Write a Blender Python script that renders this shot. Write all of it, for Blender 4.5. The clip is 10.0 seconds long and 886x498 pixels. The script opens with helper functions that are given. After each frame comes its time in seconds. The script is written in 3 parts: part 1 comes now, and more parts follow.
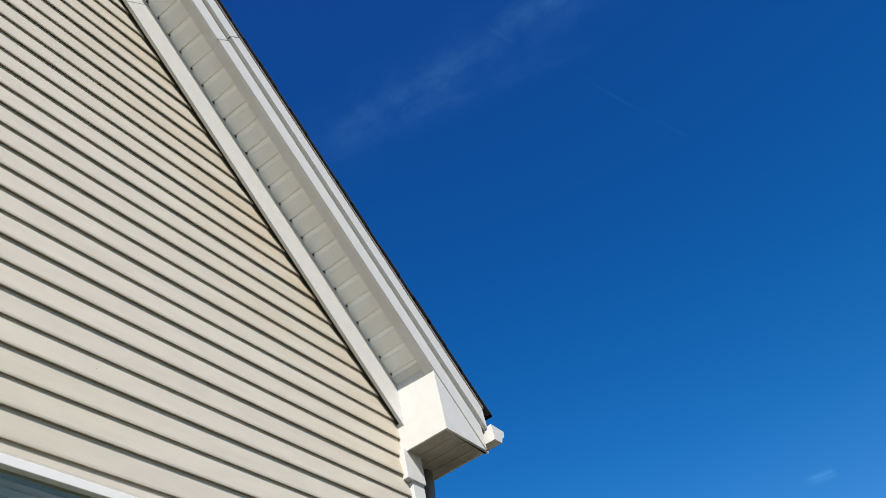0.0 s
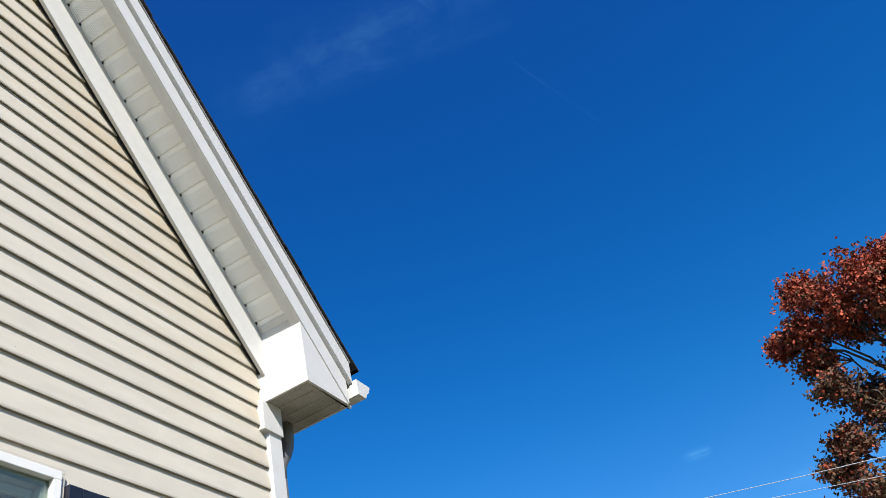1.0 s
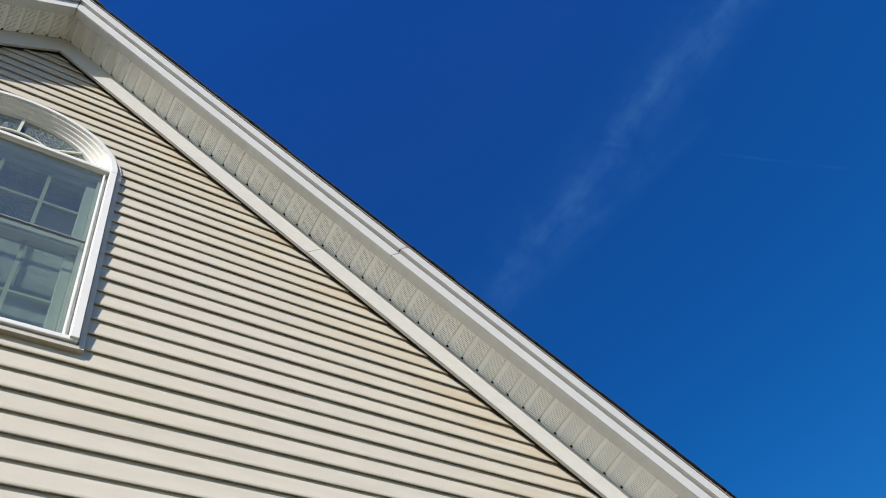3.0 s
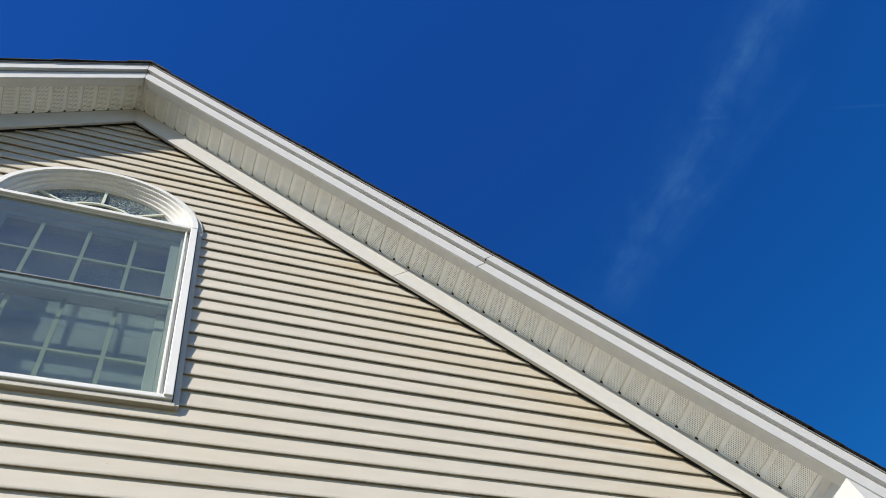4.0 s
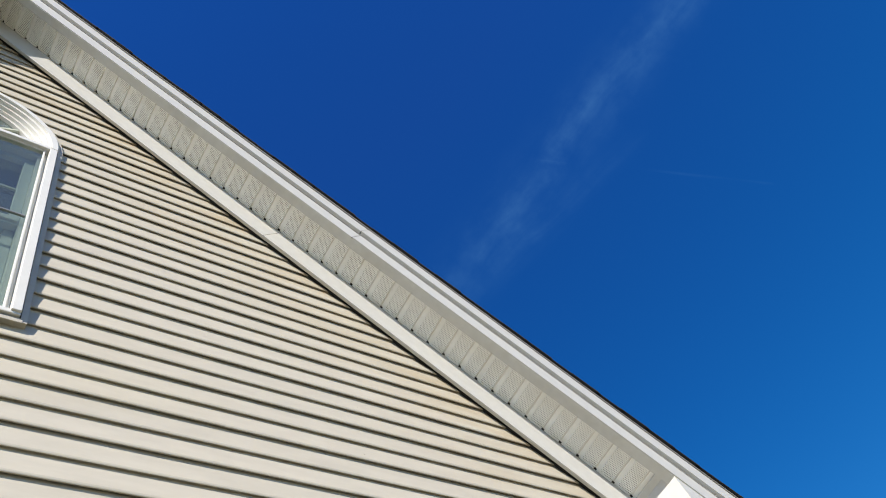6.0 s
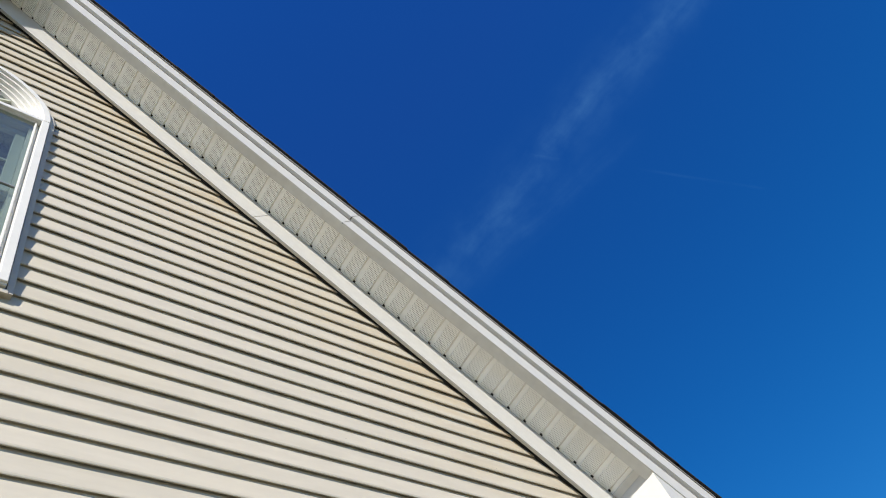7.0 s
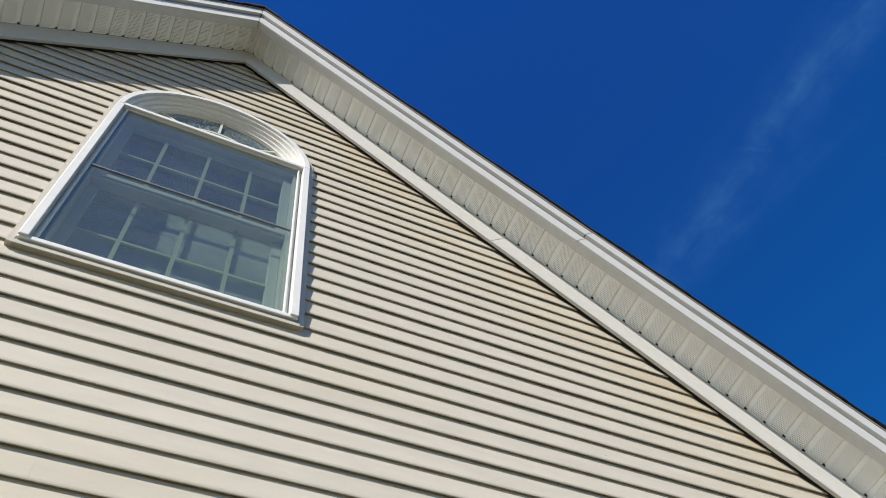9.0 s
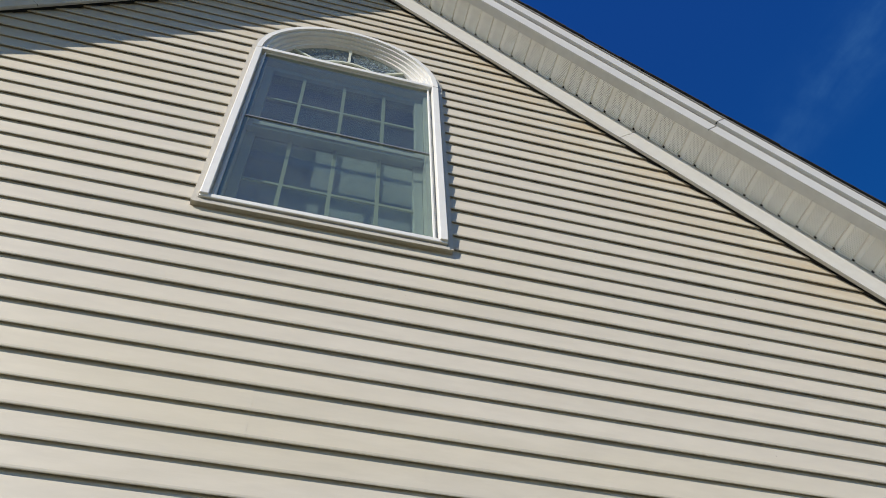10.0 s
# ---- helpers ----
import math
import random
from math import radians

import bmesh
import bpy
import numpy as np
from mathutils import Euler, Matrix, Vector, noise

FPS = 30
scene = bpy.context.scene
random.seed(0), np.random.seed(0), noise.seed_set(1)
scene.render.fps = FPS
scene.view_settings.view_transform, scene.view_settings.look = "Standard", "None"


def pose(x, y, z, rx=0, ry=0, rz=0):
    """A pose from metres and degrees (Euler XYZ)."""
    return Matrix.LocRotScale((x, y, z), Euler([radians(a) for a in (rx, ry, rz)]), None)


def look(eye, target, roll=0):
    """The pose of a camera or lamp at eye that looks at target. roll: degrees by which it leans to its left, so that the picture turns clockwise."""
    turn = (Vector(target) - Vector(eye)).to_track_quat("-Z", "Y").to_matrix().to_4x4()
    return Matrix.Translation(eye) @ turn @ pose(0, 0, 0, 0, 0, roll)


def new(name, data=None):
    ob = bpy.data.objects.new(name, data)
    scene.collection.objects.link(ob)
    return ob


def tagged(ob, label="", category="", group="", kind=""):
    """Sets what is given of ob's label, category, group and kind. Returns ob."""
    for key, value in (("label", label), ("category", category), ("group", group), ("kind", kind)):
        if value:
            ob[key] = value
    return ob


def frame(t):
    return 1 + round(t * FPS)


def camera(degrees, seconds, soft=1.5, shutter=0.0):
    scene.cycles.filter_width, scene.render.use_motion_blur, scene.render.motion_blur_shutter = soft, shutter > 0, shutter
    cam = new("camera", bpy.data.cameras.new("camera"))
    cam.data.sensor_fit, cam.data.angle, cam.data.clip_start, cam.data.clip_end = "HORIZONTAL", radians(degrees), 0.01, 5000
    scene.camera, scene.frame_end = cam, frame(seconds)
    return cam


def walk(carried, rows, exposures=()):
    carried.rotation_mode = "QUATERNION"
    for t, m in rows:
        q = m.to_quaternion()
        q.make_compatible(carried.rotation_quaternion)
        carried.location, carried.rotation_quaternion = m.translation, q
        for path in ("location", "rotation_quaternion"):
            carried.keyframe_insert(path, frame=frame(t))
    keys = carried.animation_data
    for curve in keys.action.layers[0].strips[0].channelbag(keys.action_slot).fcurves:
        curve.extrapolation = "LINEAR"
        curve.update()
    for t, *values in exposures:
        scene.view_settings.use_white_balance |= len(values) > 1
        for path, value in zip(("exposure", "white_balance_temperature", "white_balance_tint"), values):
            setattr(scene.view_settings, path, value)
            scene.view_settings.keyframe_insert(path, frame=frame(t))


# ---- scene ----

B = 4.25          # height of the gable window's sill course above the ground
cam = camera(57.5, 10.0, soft=0.6)
PATH = [
    (0, (0.398, -1.939, -2.59), (1.72, -1.302, -1.23), -15.4),
    (0.5, (0.498, -1.983, -2.585), (1.939, -1.471, -1.296), -18.12),
    (1, (0.572, -2.017, -2.629), (2.051, -1.53, -1.374), -16.58),
    (1.2, (0.582, -2.035, -2.647), (2.069, -1.553, -1.399), -16.08),
    (1.5, (0.585, -2.011, -2.63), (2.07, -1.531, -1.379), -15.72),
    (2, (0.475, -1.961, -2.6), (1.867, -1.391, -1.281), -15.15),
    (2.3, (0.392, -1.975, -2.514), (1.69, -1.304, -1.148), -15.64),
    (2.5, (0.29, -1.902, -2.546), (1.467, -1.209, -1.085), -18.8),
    (2.6, (0.304, -1.934, -2.574), (1.342, -1.243, -1.011), -20.3),
    (2.7, (0.172, -1.955, -2.56), (1.154, -1.28, -0.954), -22.4),
    (2.8, (0.177, -1.925, -2.59), (1.105, -1.281, -0.939), -25.9),
    (3, (0.209, -1.943, -2.615), (1.084, -1.279, -0.944), -26.1),
    (3.2, (0.167, -1.925, -2.565), (0.992, -1.26, -0.868), -26.9),
    (4.3, (0.421, -1.942, -2.548), (1.027, -1.189, -0.797), -23.8),
    (4.5, (0.233, -1.908, -2.579), (0.935, -1.241, -0.829), -24.8),
    (5, (0.223, -1.807, -2.581), (1.068, -1.189, -0.877), -30.3),
    (5.5, (0.208, -1.69, -2.568), (1.13, -1.099, -0.894), -32.0),
    (6, (0.238, -1.672, -2.555), (1.22, -1.118, -0.904), -33.4),
    (6.2, (0.279, -1.71, -2.579), (1.256, -1.144, -0.929), -32.4),
    (7.3, (0.23, -1.657, -2.562), (1.247, -1.097, -0.933), -31.2),
    (7.5, (0.268, -1.657, -2.571), (1.263, -1.079, -0.935), -30.3),
    (8, (0.196, -1.622, -2.564), (1.112, -0.999, -0.899), -27.2),
    (8.5, (0.123, -1.598, -2.569), (0.894, -0.922, -0.851), -22.4),
    (9, (0.041, -1.652, -2.59), (0.614, -0.876, -0.839), -13.93),
    (9.3, (-0.024, -1.611, -2.579), (0.46, -0.784, -0.824), -9.71),
    (9.5, (-0.064, -1.708, -2.623), (0.354, -0.796, -0.893), -5.67),
    (10, (-0.105, -1.88, -2.669), (0.252, -0.749, -1.059), -3.29),
]
walk(cam, [(t, look((e[0], e[1], e[2] + B), (g[0], g[1], g[2] + B), roll)) for t, e, g, roll in PATH],
     [(t, stops, kelvin, 10) for t, stops, kelvin in ((0.0, 0.45, 6700), (0.5, 0.57, 6580), (1.2, 0.71, 6540), (1.8, 0.70, 6540), (2.5, 0.60, 6680), (3.2, 0.55, 6780),
                                                    (4.5, 0.60, 6800), (7.5, 0.62, 6780), (8.0, 0.67, 6780), (8.5, 0.66, 6780), (9.0, 0.50, 6780), (9.5, 0.37, 6780), (10.0, 0.30, 6780))])

# ---- daylight ----
SUN = Vector((-1.40, -1.0, 1.36)).normalized()      # towards the sun
world = bpy.data.worlds.new("sky")
scene.world = world
world.use_nodes = True
wn, wl = world.node_tree.nodes, world.node_tree.links
wn.clear()
sky = wn.new("ShaderNodeTexSky")
sky.sky_type = "NISHITA"
sky.sun_disc = False
sky.sun_elevation = math.asin(SUN.z)
sky.sun_rotation = math.atan2(SUN.x, SUN.y)
sky.altitude = 200
sky.air_density, sky.dust_density, sky.ozone_density = 1.0, 0.05, 3.0
back = wn.new("ShaderNodeBackground")
back.inputs["Strength"].default_value = 0.089
deep = wn.new("ShaderNodeHueSaturation")
wout = wn.new("ShaderNodeOutputWorld")


def wmath(op, a, b=None, c=None):
    n = wn.new("ShaderNodeMath")
    n.operation = op
    for k, v in enumerate((a, b, c)):
        if v is None:
            continue
        if isinstance(v, (int, float)):
            n.inputs[k].default_value = v
        else:
            wl.new(v, n.inputs[k])
    return n.outputs[0]


def wdot(vec, direction):
    n = wn.new("ShaderNodeVectorMath")
    n.operation = "DOT_PRODUCT"
    wl.new(vec, n.inputs[0])
    n.inputs[1].default_value = tuple(direction)
    return n.outputs["Value"]


def smooth(value, lo, hi):
    n = wn.new("ShaderNodeMapRange")
    n.interpolation_type = "SMOOTHSTEP"
    wl.new(value, n.inputs["Value"])
    n.inputs["From Min"].default_value, n.inputs["From Max"].default_value = lo, hi
    return n.outputs["Result"]


wco = wn.new("ShaderNodeTexCoord").outputs["Generated"]


def sky_noise(scale, detail, rough=0.55):
    n = wn.new("ShaderNodeTexNoise")
    n.inputs["Scale"].default_value, n.inputs["Detail"].default_value, n.inputs["Roughness"].default_value = scale, detail, rough
    wl.new(wco, n.inputs["Vector"])
    return n.outputs["Fac"]


def streaked(s, off, ks, ko, seed):
    """Noise drawn out along a streak."""
    v = wn.new("ShaderNodeCombineXYZ")
    wl.new(wmath("MULTIPLY", s, ks), v.inputs[0])
    wl.new(wmath("MULTIPLY", off, ko), v.inputs[1])
    v.inputs[2].default_value = seed
    n = wn.new("ShaderNodeTexNoise")
    n.inputs["Scale"].default_value, n.inputs["Detail"].default_value, n.inputs["Roughness"].default_value = 1.0, 5.0, 0.6
    wl.new(v.outputs[0], n.inputs["Vector"])
    return n.outputs["Fac"]


def cirrus(a, b, width, fade, length, strength):
    """A thin streak of cirrus along the great circle from direction a towards direction b."""
    a, b = Vector(a).normalized(), Vector(b).normalized()
    across = a.cross(b).normalized()
    along = across.cross(a)
    wob = wmath("MULTIPLY", wmath("SUBTRACT", sky_noise(5.0, 3), 0.5), width * 1.6)
    off = wmath("ADD", wdot(wco, across), wob)
    s = wdot(wco, along)
    grown = wmath("MULTIPLY_ADD", s, -0.5, 1.0)
    q = wmath("DIVIDE", off, wmath("MULTIPLY", grown, width))
    band = wmath("EXPONENT", wmath("MULTIPLY", wmath("MULTIPLY", q, q), -1.0))
    ends = wmath("MULTIPLY", smooth(s, -fade, fade), smooth(s, length, length - fade))
    front = smooth(wdot(wco, a), 0.2, 0.5)
    wisps = wmath("MULTIPLY", smooth(streaked(s, off, 9.0, 0.9 / width, 3.7 * length), 0.18, 0.80), smooth(sky_noise(13.0, 5, 0.6), 0.2, 0.75))
    return wmath("MULTIPLY", wmath("MULTIPLY", wmath("MULTIPLY", band, ends), wmath("MULTIPLY", wisps, front)), strength)


clouds = cirrus((0.505, 0.340, 0.790), (0.5719, -0.0993, 0.8143), 0.034, 0.16, 0.80, 0.085)
for streak in (((0.505, 0.345, 0.790), (0.5719, -0.0993, 0.8143), 0.012, 0.16, 0.78, 0.022),
               ((0.540, 0.300, 0.786), (0.620, 0.02, 0.784), 0.014, 0.14, 0.30, 0.045),
               ((0.5442, 0.1254, 0.8296), (0.5811, 0.1057, 0.8069), 0.0018, 0.006, 0.035, 0.07),
               ((0.6452, 0.0636, 0.7614), (0.717, 0.0164, 0.6969), 0.0014, 0.02, 0.14, 0.030),
               ((0.928, 0.0975, 0.338), (0.928, 0.0675, 0.336), 0.0045, 0.010, 0.034, 0.22),
               ((0.930, 0.01, 0.272), (0.930, -0.075, 0.272), 0.007, 0.03, 0.13, 0.16)):
    clouds = wmath("ADD", clouds, cirrus(*streak))
blend = wn.new("ShaderNodeMix")
blend.data_type = "RGBA"
wl.new(wmath("MINIMUM", clouds, 0.9), blend.inputs["Factor"])
wl.new(sky.outputs["Color"], deep.inputs["Color"])
# clear autumn air: paler towards the horizon, deeper overhead
height = wn.new("ShaderNodeSeparateXYZ")
wl.new(wco, height.inputs[0])
for key, low, high in (("Value", 1.15, 1.21), ("Hue", 0.507, 0.5205), ("Saturation", 1.42, 1.36)):
    pale = wn.new("ShaderNodeMapRange")
    wl.new(height.outputs["Z"], pale.inputs["Value"])
    pale.inputs["From Min"].default_value, pale.inputs["From Max"].default_value = 0.42, 0.90
    pale.inputs["To Min"].default_value, pale.inputs["To Max"].default_value = low, high
    wl.new(pale.outputs["Result"], deep.inputs[key])
wl.new(deep.outputs["Color"], blend.inputs["A"])
blend.inputs["B"].default_value = (2.7, 7.0, 10.8, 1)
wl.new(blend.outputs["Result"], back.inputs["Color"])
wl.new(back.outputs[0], wout.inputs["Surface"])

lamp = bpy.data.lights.new("sun", "SUN")
lamp.energy, lamp.angle, lamp.color = 5.0, radians(0.53), (1.0, 0.955, 0.89)
sun = new("sun", lamp)
sun.matrix_world = look(SUN * 60, (0, 0, 0))


# ---- materials ----
def material(name, colour, rough=0.5, metal=0.0, grain=40.0, spread=0.08, patch=1.2, stain=0.0, stain_colour=(0.3, 0.25, 0.18), bump=0.0,
             bump_scale=200.0, spec=0.5, piece=0.0, stretch=(1, 1, 1), trans=0.0, island=0.0):
    m = bpy.data.materials.new(name)
    m.use_nodes = True
    n, l = m.node_tree.nodes, m.node_tree.links
    bsdf = n["Principled BSDF"]
    bsdf.inputs["Roughness"].default_value, bsdf.inputs["Metallic"].default_value = rough, metal
    bsdf.inputs["Specular IOR Level"].default_value = spec
    co = n.new("ShaderNodeTexCoord").outputs["Object"]
    mp = n.new("ShaderNodeMapping")
    mp.inputs["Scale"].default_value = stretch
    l.new(co, mp.inputs["Vector"])
    co = mp.outputs["Vector"]

    def tex(scale, detail=4):
        t = n.new("ShaderNodeTexNoise")
        t.inputs["Scale"].default_value, t.inputs["Detail"].default_value = scale, detail
        l.new(co, t.inputs["Vector"])
        return t.outputs["Fac"]

    def mixed(fac, a, b):
        x = n.new("ShaderNodeMix")
        x.data_type = "RGBA"
        for sock, v in ((x.inputs["Factor"], fac), (x.inputs["A"], a), (x.inputs["B"], b)):
            if isinstance(v, (tuple, float, int)):
                sock.default_value = (*v, 1) if isinstance(v, tuple) else v
            else:
                l.new(v, sock)
        return x.outputs["Result"]

    def ramp(v, lo, hi, top=1.0):
        r = n.new("ShaderNodeMapRange")
        l.new(v, r.inputs["Value"])
        r.inputs["From Min"].default_value, r.inputs["From Max"].default_value, r.inputs["To Max"].default_value = lo, hi, top
        return r.outputs["Result"]

    dark = tuple(c * (1 - spread) for c in colour)
    light = tuple(min(1, c * (1 + spread)) for c in colour)
    out = mixed(ramp(tex(grain), 0.3, 0.7), dark, light)
    out = mixed(ramp(tex(patch, 3), 0.42, 0.66, min(0.6, spread * 4)), out, tuple(c * (1 - 1.2 * spread) for c in colour))
    if stain:
        out = mixed(ramp(tex(patch * 0.8 + 0.37, 5), 0.5, 0.72, stain), out, stain_colour)
    if piece or island:
        hs = n.new("ShaderNodeHueSaturation")
        src = n.new("ShaderNodeObjectInfo").outputs["Random"] if piece else n.new("ShaderNodeNewGeometry").outputs["Random Per Island"]
        r = n.new("ShaderNodeMapRange")
        l.new(src, r.inputs["Value"])
        r.inputs["To Min"].default_value, r.inputs["To Max"].default_value = 1 - (piece or island), 1 + (piece or island)
        l.new(r.outputs["Result"], hs.inputs["Value"])
        l.new(out, hs.inputs["Color"])
        out = hs.outputs["Color"]
    l.new(out, bsdf.inputs["Base Color"])
    rr = n.new("ShaderNodeMapRange")
    l.new(tex(grain * 0.4), rr.inputs["Value"])
    rr.inputs["To Min"].default_value, rr.inputs["To Max"].default_value = max(0.02, rough - 0.1), min(1, rough + 0.1)
    l.new(rr.outputs["Result"], bsdf.inputs["Roughness"])
    if bump:
        bp = n.new("ShaderNodeBump")
        bp.inputs["Strength"].default_value, bp.inputs["Distance"].default_value = bump, 0.002
        l.new(tex(bump_scale, 3), bp.inputs["Height"])
        l.new(bp.outputs["Normal"], bsdf.inputs["Normal"])
    if trans:
        bsdf.inputs["Transmission Weight"].default_value = trans
    return m


vinyl = material("beige_vinyl", (0.490, 0.450, 0.371), 0.48, grain=26, spread=0.05, patch=0.9, stain=0.45, stain_colour=(0.44, 0.385, 0.25), bump=0.12,
                 bump_scale=90, piece=0.02, stretch=(0.25, 1, 1))


def add_specks(m, colour, scale, size):
    """Sparse fly specks and mould dots on a painted face."""
    n, l = m.node_tree.nodes, m.node_tree.links
    bsdf = n["Principled BSDF"]
    src = bsdf.inputs["Base Color"].links[0].from_socket
    co = n.new("ShaderNodeTexCoord").outputs["Object"]
    v, lt, t, gate, mul, x = (n.new("ShaderNode" + k) for k in ("TexVoronoi", "Math", "TexNoise", "Math", "Math", "Mix"))
    v.inputs["Scale"].default_value, t.inputs["Scale"].default_value = scale, 3.1
    lt.operation, lt.inputs[1].default_value = "LESS_THAN", size * scale
    gate.operation, gate.inputs[1].default_value = "GREATER_THAN", 0.5
    mul.operation = "MULTIPLY"
    l.new(co, v.inputs["Vector"])
    l.new(co, t.inputs["Vector"])
    l.new(v.outputs["Distance"], lt.inputs[0])
    l.new(t.outputs["Fac"], gate.inputs[0])
    l.new(lt.outputs[0], mul.inputs[0])
    l.new(gate.outputs[0], mul.inputs[1])
    x.data_type = "RGBA"
    l.new(mul.outputs[0], x.inputs["Factor"])
    l.new(src, x.inputs["A"])
    x.inputs["B"].default_value = (*colour, 1)
    l.new(x.outputs["Result"], bsdf.inputs["Base Color"])


def add_wash(m, colour, most):
    """Tan streaks of dirt washed down over the upper courses along the roof line."""
    n, l = m.node_tree.nodes, m.node_tree.links
    bsdf = n["Principled BSDF"]
    src = bsdf.inputs["Base Color"].links[0].from_socket
    co = n.new("ShaderNodeTexCoord").outputs["Object"]
    sep, away, total, reach, mp, t, gate, mul, x = (n.new("ShaderNode" + k) for k in ("SeparateXYZ", "Math", "Math", "MapRange", "Mapping", "TexNoise", "MapRange", "Math", "Mix"))
    l.new(co, sep.inputs[0])
    away.operation, total.operation, mul.operation = "ABSOLUTE", "ADD", "MULTIPLY"
    l.new(sep.outputs["X"], away.inputs[0])
    l.new(away.outputs[0], total.inputs[0])
    l.new(sep.outputs["Z"], total.inputs[1])
    l.new(total.outputs[0], reach.inputs["Value"])
    reach.inputs["From Min"].default_value, reach.inputs["From Max"].default_value = B + 1.7, B + 2.85
    mp.inputs["Scale"].default_value = (0.9, 1, 5.0)
    l.new(co, mp.inputs["Vector"])
    l.new(mp.outputs["Vector"], t.inputs["Vector"])
    t.inputs["Scale"].default_value, t.inputs["Detail"].default_value = 1.7, 6.0
    l.new(t.outputs["Fac"], gate.inputs["Value"])
    gate.inputs["From Min"].default_value, gate.inputs["From Max"].default_value, gate.inputs["To Max"].default_value = 0.40, 0.68, most
    l.new(reach.outputs["Result"], mul.inputs[0])
    l.new(gate.outputs["Result"], mul.inputs[1])
    x.data_type = "RGBA"
    l.new(mul.outputs[0], x.inputs["Factor"])
    l.new(src, x.inputs["A"])
    x.inputs["B"].default_value = (*colour, 1)
    l.new(x.outputs["Result"], bsdf.inputs["Base Color"])


add_wash(vinyl, (0.42, 0.325, 0.20), 0.65)
add_specks(vinyl, (0.10, 0.085, 0.06), 9.0, 0.0022)
channel = material("beige_channel", (0.475, 0.44, 0.37), 0.42, grain=30, spread=0.05, patch=2)
white = material("white_trim", (0.525, 0.52, 0.50), 0.5, grain=18, spread=0.035, patch=1.4, stain=0.18, stain_colour=(0.6, 0.57, 0.5), bump=0.05)
soffit_white = material("soffit_white", (0.90, 0.895, 0.855), 0.5, grain=22, spread=0.04, patch=2.2, stain=0.2, stain_colour=(0.55, 0.52, 0.45))
window_white = material("window_vinyl", (0.66, 0.652, 0.625), 0.45, grain=25, spread=0.03, patch=3, stain=0.15, stain_colour=(0.55, 0.53, 0.48))
# window vinyl greyed to hold the shade behind the dark storm glass
sash_shade_grey = material("sash_vinyl_shade", (0.56, 0.58, 0.57), 0.4, grain=25, spread=0.04, patch=3)
cream = material("muntin_cream", (0.50, 0.52, 0.42), 0.45, grain=25, spread=0.04, patch=3)
dark_gap = material("dark_void", (0.012, 0.012, 0.012), 0.9, spread=0.3)
shingle = material("black_shingle", (0.010, 0.010, 0.011), 0.95, grain=160, spread=0.5, patch=4, bump=0.8, bump_scale=300, piece=0.25)
wood = material("roof_deck", (0.30, 0.22, 0.14), 0.8, grain=30, spread=0.15)
# drip edge metal, darkened to serve as the shade strip under the moulding too
metal = material("drip_and_shade_metal", (0.27, 0.262, 0.255), 0.4, metal=0.2, grain=30, spread=0.08)
shutter_paint = material("shutter_navy", (0.012, 0.014, 0.022), 0.38, grain=40, spread=0.3, patch=2, bump=0.1)
blind_white = material("blind_white", (0.74, 0.75, 0.76), 0.45, grain=30, spread=0.03, piece=0.02)
plaster = material("plaster", (0.55, 0.54, 0.52), 0.9, grain=30, spread=0.05)
grass_mat = material("dry_lawn", (0.150, 0.140, 0.085), 0.95, grain=8, spread=0.35, patch=0.5, stain=0.5, stain_colour=(0.20, 0.16, 0.09))
bark = material("bark", (0.055, 0.042, 0.032), 0.95, grain=22, spread=0.35, bump=0.8, bump_scale=40, stretch=(1, 1, 0.3))
leaf_red = material("leaf_red", (0.29, 0.045, 0.016), 0.75, grain=3, spread=0.3, patch=0.6, stain=0.5, stain_colour=(0.18, 0.09, 0.025), island=0.35)
# bronze leaves, kept dark to carry the crown's lower shade as well
leaf_low_shade = material("leaf_bronze_shade", (0.115, 0.048, 0.018), 0.75, grain=3, spread=0.35, patch=0.7, stain=0.5, stain_colour=(0.07, 0.08, 0.02), island=0.45)
trim_grey = material("trim_grey", (0.57, 0.565, 0.54), 0.5, grain=22, spread=0.05, patch=2.5, stain=0.3, stain_colour=(0.40, 0.37, 0.32))
# blotchy grey-brown soffit; the shade under the return box is put into its colour
under_shade = material("soffit_under_shade", (0.36, 0.335, 0.295), 0.6, grain=30, spread=0.12, patch=5, stain=0.5, stain_colour=(0.20, 0.175, 0.14))
# grey darkened to carry the shade that the downspout stands in
spout_shade_grey = material("spout_shade_grey", (0.13, 0.12, 0.105), 0.5, grain=20, spread=0.08, patch=3)
storm_metal = material("storm_rail", (0.26, 0.27, 0.28), 0.4, metal=0.3, grain=30, spread=0.1)
cable_mat = material("cable_grey", (0.42, 0.43, 0.45), 0.35, grain=20, spread=0.05)


def sheen(n, l, low, high):
    """Reflectance of a pane: low when seen square on, rising towards grazing."""
    lw, p, m = n.new("ShaderNodeLayerWeight"), n.new("ShaderNodeMath"), n.new("ShaderNodeMath")
    lw.inputs["Blend"].default_value = 0.5
    p.operation, m.operation = "POWER", "MULTIPLY_ADD"
    p.inputs[1].default_value, m.inputs[1].default_value, m.inputs[2].default_value = 4.0, high, low
    l.new(lw.outputs["Facing"], p.inputs[0])
    l.new(p.outputs[0], m.inputs[0])
    return m.outputs[0]


